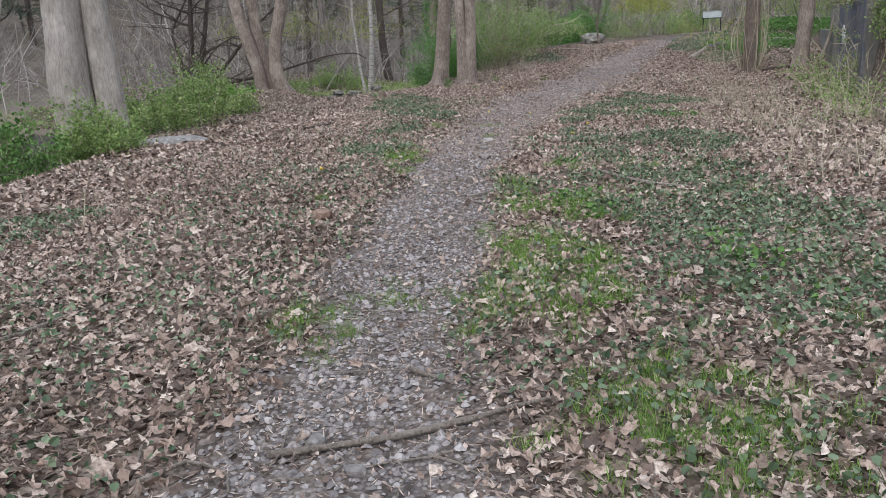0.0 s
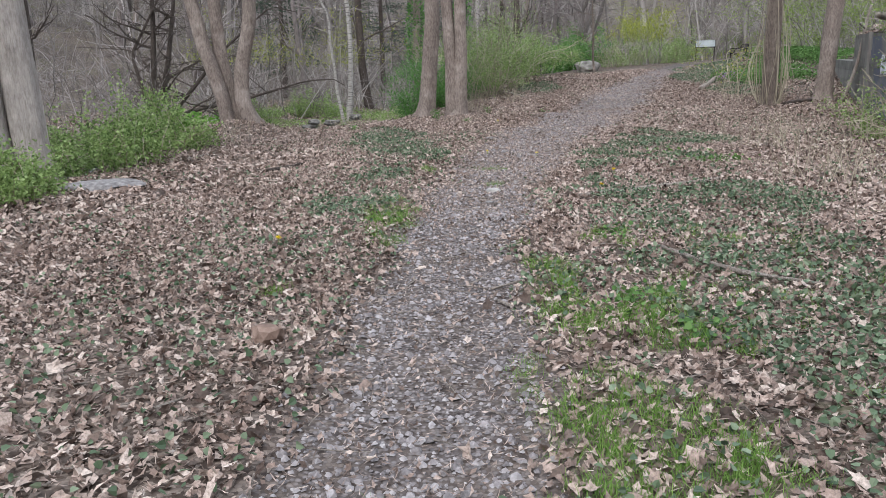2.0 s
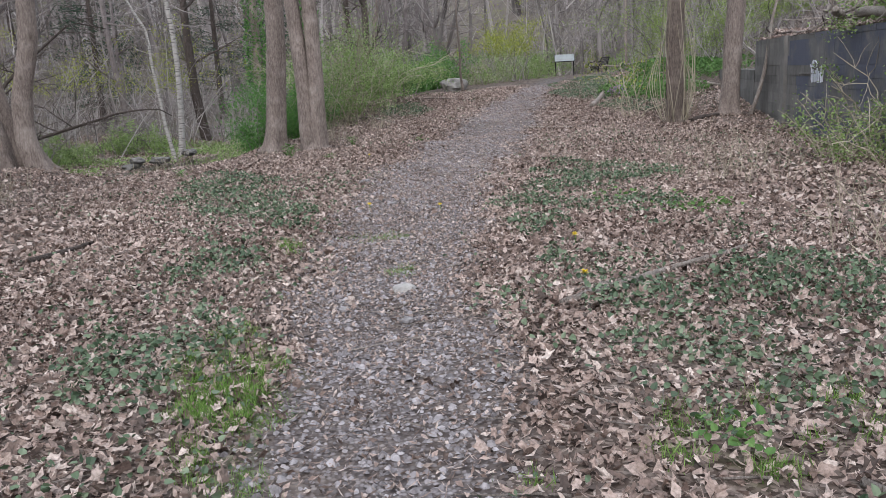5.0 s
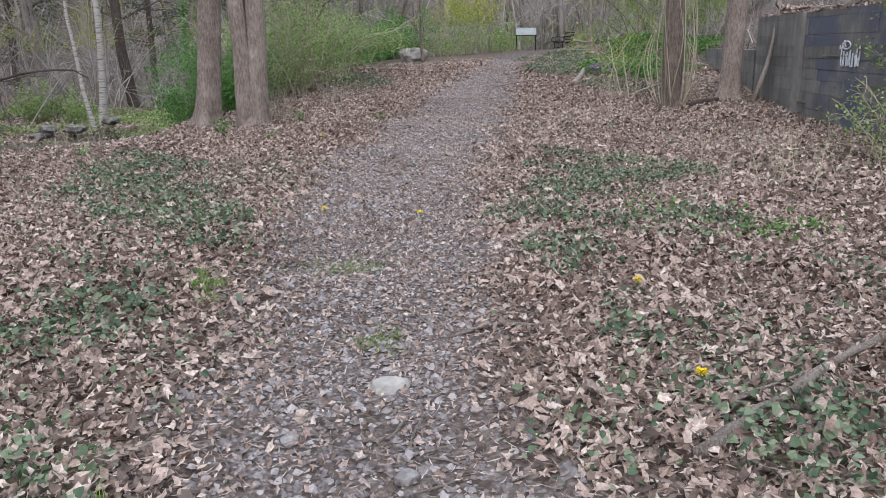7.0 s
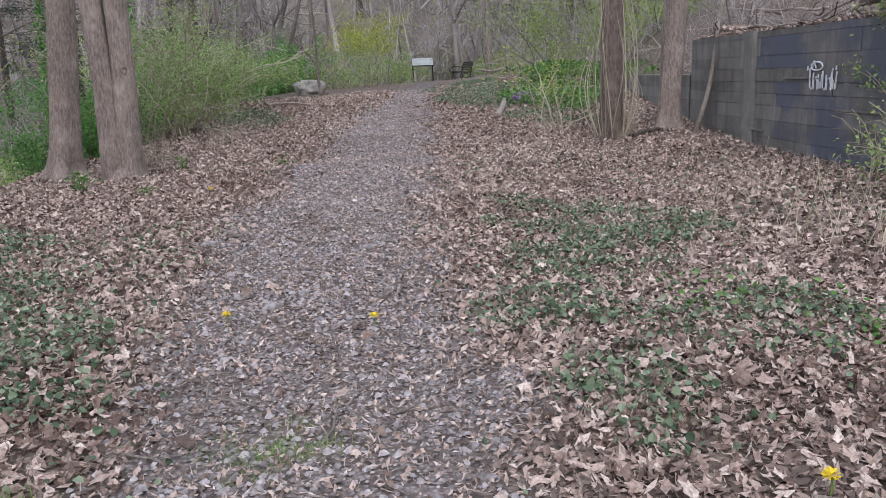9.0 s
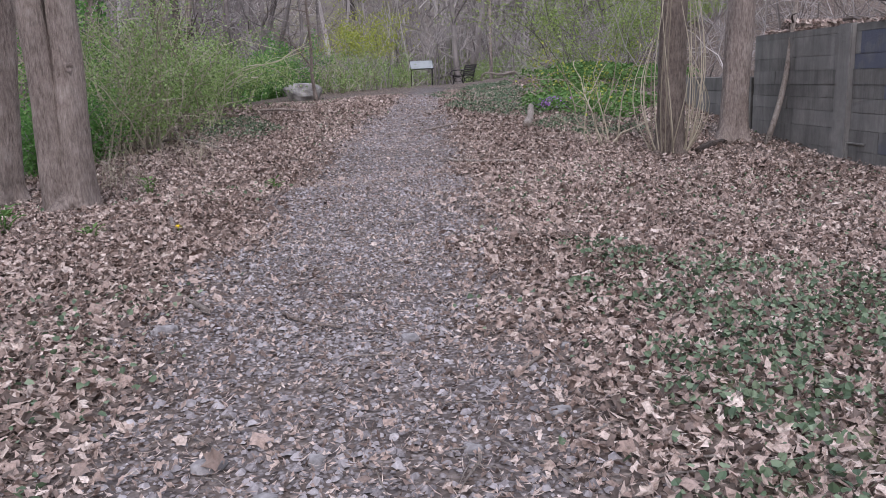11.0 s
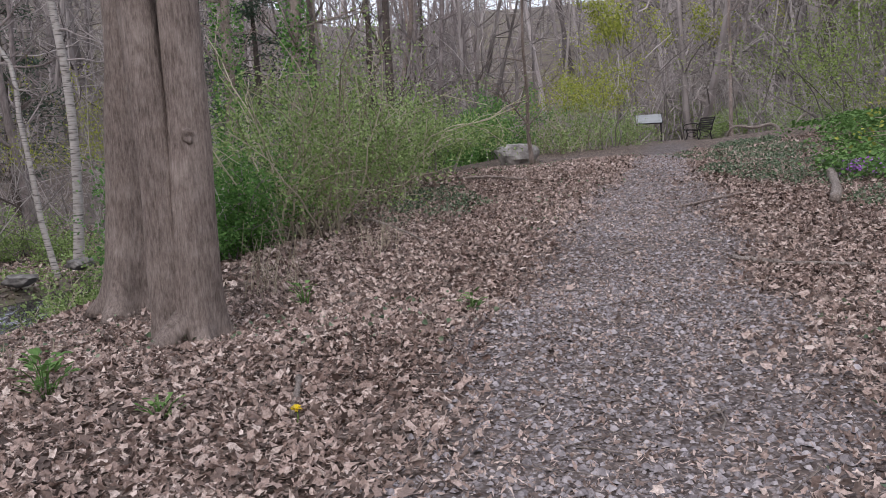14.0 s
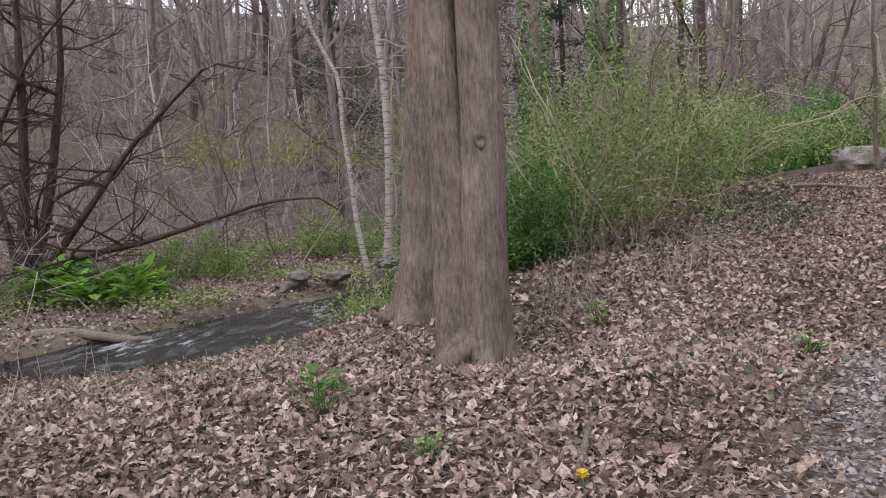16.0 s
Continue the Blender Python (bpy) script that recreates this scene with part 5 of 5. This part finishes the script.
# ---------------------------------------------------------------- small plants
def leafy_plant(name, label, x, y, n, size, height, mat, seed, spread=0.16, category="plant"):
    r = np.random.default_rng(seed)
    p = empty(name, x, y, ground_at(x, y))
    tagged(p, label, category)
    g, gs = Geo(), Geo()
    hts = r.uniform(0.15, 1, n) * height
    a = r.uniform(0, 6.28, n)
    rad = spread * r.uniform(0.1, 1, n)
    c = np.stack([np.cos(a) * rad, np.sin(a) * rad, hts], -1)
    tv = np.array([[0, 0, 0], [0.35, 0.34, 0.07], [0.75, 0.28, 0.07], [1, 0, -0.06], [0.75, -0.28, 0.07], [0.35, -0.34, 0.07]])
    tf = np.array([[0, 1, 2], [0, 2, 3], [0, 3, 4], [0, 4, 5]])
    ca, sa, o, i = np.cos(a), np.sin(a), np.zeros(n), np.ones(n)
    m = np.stack([ca, -sa, o, sa, ca, o, o, o, i], -1).reshape(n, 3, 3) @ spin(n, 0.25, r) * 1.0
    rz = np.stack([ca, -sa, o, sa, ca, o, r.normal(0.35, 0.35, n), o, i], -1).reshape(n, 3, 3)
    g.scatter(tv, tf, rz * (size * r.uniform(0.6, 1.2, n))[:, None, None], c)
    for k in range(min(n, 12)):
        gs.tube([(0.02 * math.cos(a[k]), 0.02 * math.sin(a[k]), -0.01), c[k] * [0.6, 0.6, 0.7], c[k]], 0.004, 4, cap=False)
    part("stalk_base", gs, mat, p)["kind"] = "stuff"
    part("foliage", g, mat, p)["kind"] = "stuff"
    return p


leafy_plant("leafy_plant", "fresh green nettle-like plant in the leaves", -0.68, 22.35, 70, 0.06, 0.26, MAT_HERB, 1, 0.15)
leafy_plant("leafy_plant", "small green seedling in fallen leaves", 2.1, 23.9, 22, 0.06, 0.16, MAT_HERB, 2, 0.1)
leafy_plant("leafy_plant", "small green seedling in fallen leaves", 0.05, 21.9, 20, 0.05, 0.12, MAT_HERB, 3, 0.12)
leafy_plant("leafy_plant", "small green seedling in fallen leaves", 0.7, 24.9, 22, 0.06, 0.2, MAT_HERB, 4, 0.1)
leafy_plant("leafy_plant", "small green seedling in fallen leaves", -2.6, 21.3, 24, 0.06, 0.14, MAT_HERB, 5, 0.15)
for k, (x, y) in enumerate([(-9.9, 30.9), (-9.3, 30.8), (-8.7, 30.7), (-9.6, 31.5), (-9.0, 31.4), (-8.3, 31.3), (-10.2, 31.8), (-8.6, 32.0), (-10.4, 31.2)]):
    leafy_plant("broad_leaf_plant", "lush broad-leaved green plant by the stream", x, y, 30, 0.34, 0.5, MAT_BROAD, 20 + k, 0.4)["group"] = "broad-leaved plants"


def dandelion(x, y, seed):
    d = empty("dandelion", x, y, ground_at(x, y))
    tagged(d, "yellow dandelion flower on a short stalk", "flower", "dandelions")
    r = np.random.default_rng(seed)
    g = Geo()
    g.tube([(0, 0, -0.01), (0.005, 0, 0.04), (0.0, 0.005, 0.075)], 0.004, 5)
    part("stalk", g, MAT_GRASS, d)
    g = Geo()
    n = 60
    a, t = r.uniform(0, 6.28, n), r.uniform(-0.1, 0.9, n)
    way = np.stack([np.cos(a) * np.cos(t), np.sin(a) * np.cos(t), np.sin(t)], -1)
    side = np.cross(way, [0, 0, 1.0]) * 0.004
    base = np.array([0, 0.005, 0.075])
    v = np.stack([base + side * 0.4, base + way * 0.03 + side, base + way * 0.03 - side], 1)
    g.add(v.reshape(-1, 3), np.arange(n * 3).reshape(-1, 3))
    part("flower_head", g, MAT_YELLOW, d)


for k, (x, y) in enumerate([(1.55, 12.06), (0.79, 21.65), (1.96, 13.44), (0.35, 16.55), (1.17, 16.09), (-1.78, 9.55)]):
    dandelion(x, y, k)
r = np.random.default_rng(77)
g = Geo()
c = np.stack([r.normal(0, 0.16, 150), r.normal(0, 0.2, 150), r.uniform(0.05, 0.25, 150)], -1)
g.scatter(LEAF_V, LEAF_F, spin(150, 0.8, r) * 0.045, c)
violets = part("violet_clump", g, MAT_PURPLE)
violets.matrix_basis = pose(8.1, 27.6, ground_at(8.1, 27.6))
tagged(violets, "clump of small purple flowers in the herbs", "flower", kind="stuff")


def dry_stalks():
    """Standing dry stalks and seedlings in the leaf litter."""
    g, r = Geo(), np.random.default_rng(41)
    for cx, cy, n, h, sp in ((3.9, 8.2, 50, 0.8, 0.9), (4.6, 12.2, 60, 0.8, 1.0), (5.3, 16.4, 50, 0.7, 1.0), (-2.9, 22.8, 34, 0.35, 0.9), (-1.6, 23.5, 20, 0.3, 0.5), (0.3, 25.6, 30, 0.7, 0.4), (1.4, 26.6, 20, 0.6, 0.4), (-5.2, 20.0, 20, 0.6, 0.6), (-4.0, 7.6, 10, 0.6, 0.8)):
        for _ in range(n):
            x, y = r.normal(cx, sp * 0.5), r.normal(cy, sp * 0.6)
            p = wander((x, y, ground_at(x, y) - 0.02), (r.normal(0, 0.3), r.normal(0, 0.3), 1), h * r.uniform(0.4, 1.2), 4, 0.12, r)
            g.tube(p, np.linspace(0.0045, 0.002, 5), 4, cap=False)
            e = wander(p[2], p[3] - p[2] + r.normal(0, 0.15, 3), h * 0.3, 2, 0.1, r)
            g.tube(e, 0.003, 3, cap=False)
    tagged(part("dry_stalks", g, MAT_TWIG_TAN), "thin dry brown stalks standing in leaf litter", "stalks", kind="stuff")


dry_stalks()

# ---------------------------------------------------------------- the litter on the ground
def spread(n, x0, x1, y0, y1, r):
    return r.uniform(x0, x1, n), r.uniform(y0, y1, n)


a = np.radians([0, 30, 58, 90, 125, 180, 235, 270, 302, 330])
rad = np.array([1.0, 0.58, 0.88, 0.54, 0.7, 0.46, 0.74, 0.56, 0.84, 0.6])
MAPLE_V = np.concatenate([[[0, 0, 0.0]], np.stack([rad * np.cos(a), rad * np.sin(a), 0.62 * rad ** 2 * (0.2 + 0.8 * np.sin(a * 1.5) ** 2)], -1)])
MAPLE_F = np.array([[0, 1 + k, 1 + (k + 1) % 10] for k in range(10)])
CHIP_V = np.array([[-0.9, 0, 0.25], [-0.1, 0.5, 0.0], [0.9, 0.1, 0.3], [0.15, -0.5, 0.05]])
CHIP_F = np.array([[0, 3, 1], [1, 3, 2]])


def lay(name, label, category, tv, tf, mat, x, y, size, tilt, lift, r, squash=None):
    g = Geo()
    n = len(x)
    m = spin(n, tilt, r)
    if squash is not None:
        m = m * np.stack([np.ones(n), r.uniform(*squash, n), r.uniform(-1.2, 1.6, n)], -1)[:, None, :]
    g.scatter(tv, tf, m * size[:, None, None], np.stack([x, y, land(x, y) + lift], -1))
    ob = part(name, g, mat)
    tagged(ob, label, category, kind="stuff")
    return ob


r = np.random.default_rng(51)
x, y = spread(230000, -7.5, 11.6, 0.8, 33, r)
d = bank(x, y)
s = wall_side(x, y)[0]
keep = (d < 1.6) & (s < -0.05) & (r.uniform(0, 1, len(x)) < (1 - 0.96 * on_path(x, y)) * (1 - 0.25 * green_at(x, y)) * (0.45 + 0.8 * vnoise(x, y, 1.1, 12)))
x, y = x[keep], y[keep]
far = (np.abs(x - path_x(y)) > 4.0) & ((y < 18.5) | (y > 26))
n = int((~far).sum())
lay("leaf_litter", "fallen brown and tan maple leaves", "leaf litter", MAPLE_V, MAPLE_F, MAT_LEAVES, x[~far], y[~far], np.clip(r.lognormal(-3.36, 0.32, n), 0.016, 0.07), 0.65, r.uniform(0.006, 0.055, n), r, (0.3, 0.9))
n = int(far.sum())
lay("leaf_litter", "fallen brown and tan leaves away from the path", "leaf litter", CHIP_V, CHIP_F, MAT_LEAVES, x[far], y[far], r.uniform(0.03, 0.07, n), 0.6, r.uniform(0.004, 0.05, n), r, (0.6, 1.2))
x, y = spread(540000, -4.8, 8.8, 0.8, 34, r)
keep = (np.abs(x - path_x(y)) < np.where((y > 18.5) & (y < 25), 6.6, 4.2)) & (bank(x, y) < 0.8) & (wall_side(x, y)[0] < -0.1) & (r.uniform(0, 1, len(x)) < (0.5 + 0.5 * ss(8, 14, y)) * (0.4 + 0.6 * ss(0.1, 0.9, 1 - on_path(x, y)) + 0.3 * ss(9, 14, y) - 0.22 * ss(17, 19, y)))
x, y = x[keep], y[keep]
n = len(x)
lay("leaf_fragments", "broken bits of brown leaf trodden into the path", "leaf litter", CHIP_V, CHIP_F, MAT_LEAVES, x, y, r.uniform(0.009, 0.028, n) * (1 + 0.75 * (1 - on_path(x, y))), 0.6, r.uniform(0.002, 0.03, n), r, (0.5, 1.1))

x, y = spread(300000, -4.8, 8.0, 1.0, 30, r)
keep = (np.abs(x - path_x(y)) < 3.2) & (bank(x, y) < 0.3) & (wall_side(x, y)[0] < -0.1) & (r.uniform(0, 1, len(x)) < 0.3 + 0.4 * on_path(x, y))
x, y = x[keep], y[keep]
n = len(x)
lay("straw", "dry pale stalk and needle bits strewn over the path", "leaf litter", CHIP_V * [1, 0.13, 0.6], CHIP_F, MAT_LEAVES, x, y, r.uniform(0.012, 0.045, n), 0.25, r.uniform(0.006, 0.03, n), r)

STONE_V = np.array([[1, 0.1, 0], [0.2, 0.8, 0.1], [-0.9, 0.3, -0.05], [-0.4, -0.8, 0.05], [0.6, -0.7, 0], [0.25, 0.1, 0.72], [-0.35, -0.15, 0.66]])
STONE_F = np.array([[0, 1, 5], [1, 2, 6], [1, 6, 5], [2, 3, 6], [3, 4, 5], [3, 5, 6], [4, 0, 5]])
x, y = spread(270000, -2.2, 8.0, 1.0, 34, r)
keep = (r.uniform(0, 1, len(x)) < on_path(x, y) * (0.45 + 0.8 * vnoise(x, y, 0.8, 14)))
x, y = x[keep], y[keep]
n = len(x)
size = np.clip(r.lognormal(-4.32, 0.42, n), 0.006, 0.034)
lay("gravel", "loose grey gravel on the path", "gravel", STONE_V, STONE_F, MAT_GRAVEL, x, y, size, 0.18, r.uniform(-0.002, 0.006, n), r)

HEART_V = np.array([[0, 0, 0], [0.15, 0.42, 0.12], [0.6, 0.36, 0.1], [1, 0, -0.05], [0.6, -0.36, 0.1], [0.15, -0.42, 0.12]])
HEART_F = np.array([[0, 1, 2], [0, 2, 3], [0, 3, 4], [0, 4, 5]])
x, y = spread(430000, -6, 10.5, 1.0, 34, r)
g0 = green_at(x, y, (0,))
side = x - path_x(y)
stray = (0.015 * (vnoise(x, y, 1.6, 22) > 0.55) + 0.075 * ss(0.35, 0.7, vnoise(x, y, 0.7, 23)) * (side > 0) * (side < 3.2) * (y < 16) + 0.03 * (side < 0) * (side > -2.6) * (y < 20)) * (1 - on_path(x, y)) * (bank(x, y) < 0)
keep = (r.uniform(0, 1, len(x)) < np.maximum(g0 * (0.12 + 1.1 * ss(0.35, 0.75, vnoise(x, y, 0.5, 15))) * (0.25 + 1.2 * ss(0.3, 0.7, vnoise(x, y, 0.17, 16))), stray) * (3.0 + 2.0 * (y < 10))) & (wall_side(x, y)[0] < -0.1)
x, y = x[keep], y[keep]
n = len(x)
lay("groundcover", "dark green ivy-like leaves creeping through leaf litter", "groundcover", HEART_V, HEART_F, MAT_IVY, x, y, r.uniform(0.02, 0.048, n), 0.7, r.uniform(0.015, 0.08, n), r)
x, y = spread(90000, 6.5, 16.6, 25, 37, r)
keep = (r.uniform(0, 1, len(x)) < green_at(x, y, (2,)) * 0.85)
x, y = x[keep], y[keep]
n = len(x)
lay("herb_bed", "low bright green herbs on the slope", "herbs", HEART_V, HEART_F, MAT_HERB, x, y, r.uniform(0.04, 0.085, n), 0.5, r.uniform(0.03, 0.22, n), r)

x, y = spread(60000, -1, 6, 2, 18, r)
keep = (r.uniform(0, 1, len(x)) < green_at(x, y, (2,)) * (0.1 + 0.9 * ss(0.4, 0.7, vnoise(x, y, 0.3, 17))))
x, y = x[keep], y[keep]
n = len(x)
lay("herb_bed", "fresh green herb leaves among ivy and fallen leaves", "herbs", HEART_V, HEART_F, MAT_HERB, x, y, r.uniform(0.022, 0.055, n), 0.6, r.uniform(0.03, 0.13, n), r)

u, v = r.uniform(-6.2, 3.0, 9000), r.uniform(0.03, 1.6, 9000)
x, y = WALL_A[0] + u * WALL_DIR[0] + v * WALL_DIR[1], WALL_A[1] + u * WALL_DIR[1] - v * WALL_DIR[0]
n = len(x)
g = Geo()
g.scatter(CHIP_V, CHIP_F, spin(n, 0.5, r) * r.uniform(0.03, 0.06, n)[:, None, None], np.stack([x, y, np.maximum(land(x, y), np.where(v < 0.46, 1.945, 0)) + r.uniform(0.004, 0.04, n)], -1))
tagged(part("leaf_litter", g, MAT_LEAVES), "brown leaves heaped along the top of the wall", "leaf litter", kind="stuff")
x, y = spread(60000, -15, 0, 25, 42, r)
d = bank(x, y)
keep = (d > 5.35) & (d < 14)
x, y = x[keep], y[keep]
n = len(x)
lay("leaf_litter", "brown leaves on the far bank of the stream", "leaf litter", CHIP_V, CHIP_F, MAT_LEAVES, x, y, r.uniform(0.03, 0.07, n), 0.6, r.uniform(0.0, 0.04, n), r, (0.6, 1.2))
x, y = spread(40000, -15, -3, 25, 40, r)
d = bank(x, y)
keep = (d > 5.45) & (d < 11) & (r.uniform(0, 1, len(x)) < ss(0.4, 0.65, vnoise(x, y, 1.1, 31)))
x, y = x[keep], y[keep]
n = len(x)
lay("bank_growth", "low green growth on the far bank of the stream", "groundcover", HEART_V, HEART_F, MAT_BUSH, x, y, r.uniform(0.03, 0.08, n), 0.6, r.uniform(0.02, 0.25, n), r)

BLADE_V = np.array([[0, 0.03, 0], [0, -0.03, 0], [0.1, 0.022, 0.5], [0.1, -0.022, 0.5], [0.38, 0, 0.95]])
BLADE_F = np.array([[0, 1, 3], [0, 3, 2], [2, 3, 4]])
x, y = spread(8000, -2.5, 4.5, 1.2, 15, r)
keep = (r.uniform(0, 1, len(x)) < np.maximum(green_at(x, y, (1,)), 0.07 * (x > path_x(y) + 0.5) * (x < 3) * (y < 10)))
x, y = np.repeat(x[keep], 55) + r.normal(0, 0.045, keep.sum() * 55), np.repeat(y[keep], 55) + r.normal(0, 0.045, keep.sum() * 55)
n = len(x)
trodden = on_path(x, y) > 0.4
lay("grass", "short bright green grass tufts at the path's edge", "grass", BLADE_V, BLADE_F, MAT_GRASS, x, y, r.uniform(0.03, 0.09, n) * np.where(trodden, 0.6, 1), 0.35, np.zeros(n), r)


def twigs():
    g, r = Geo(), np.random.default_rng(61)
    for _ in range(900):
        y = r.uniform(1.5, 30)
        x = float(path_x(y)) + r.normal(0, 2.2)
        if bank(x, y) > 0.3 or wall_side(x, y)[0] > -0.1:
            continue
        a, ln = r.uniform(0, 6.28), r.uniform(0.08, 0.45)
        q = np.linspace(0, 1, 4)
        px, py = x + ln * q * math.cos(a) + 0.02 * np.sin(q * 5), y + ln * q * math.sin(a)
        g.tube(np.stack([px, py, land(px, py) + 0.016 + 0.02 * q * r.uniform(0, 1)], -1), np.linspace(0.006, 0.003, 4) * r.uniform(0.6, 1.4), 4, cap=False)
    tagged(part("twigs", g, MAT_DEADWOOD), "small dead twigs scattered over the leaves", "twigs", kind="stuff")


twigs()
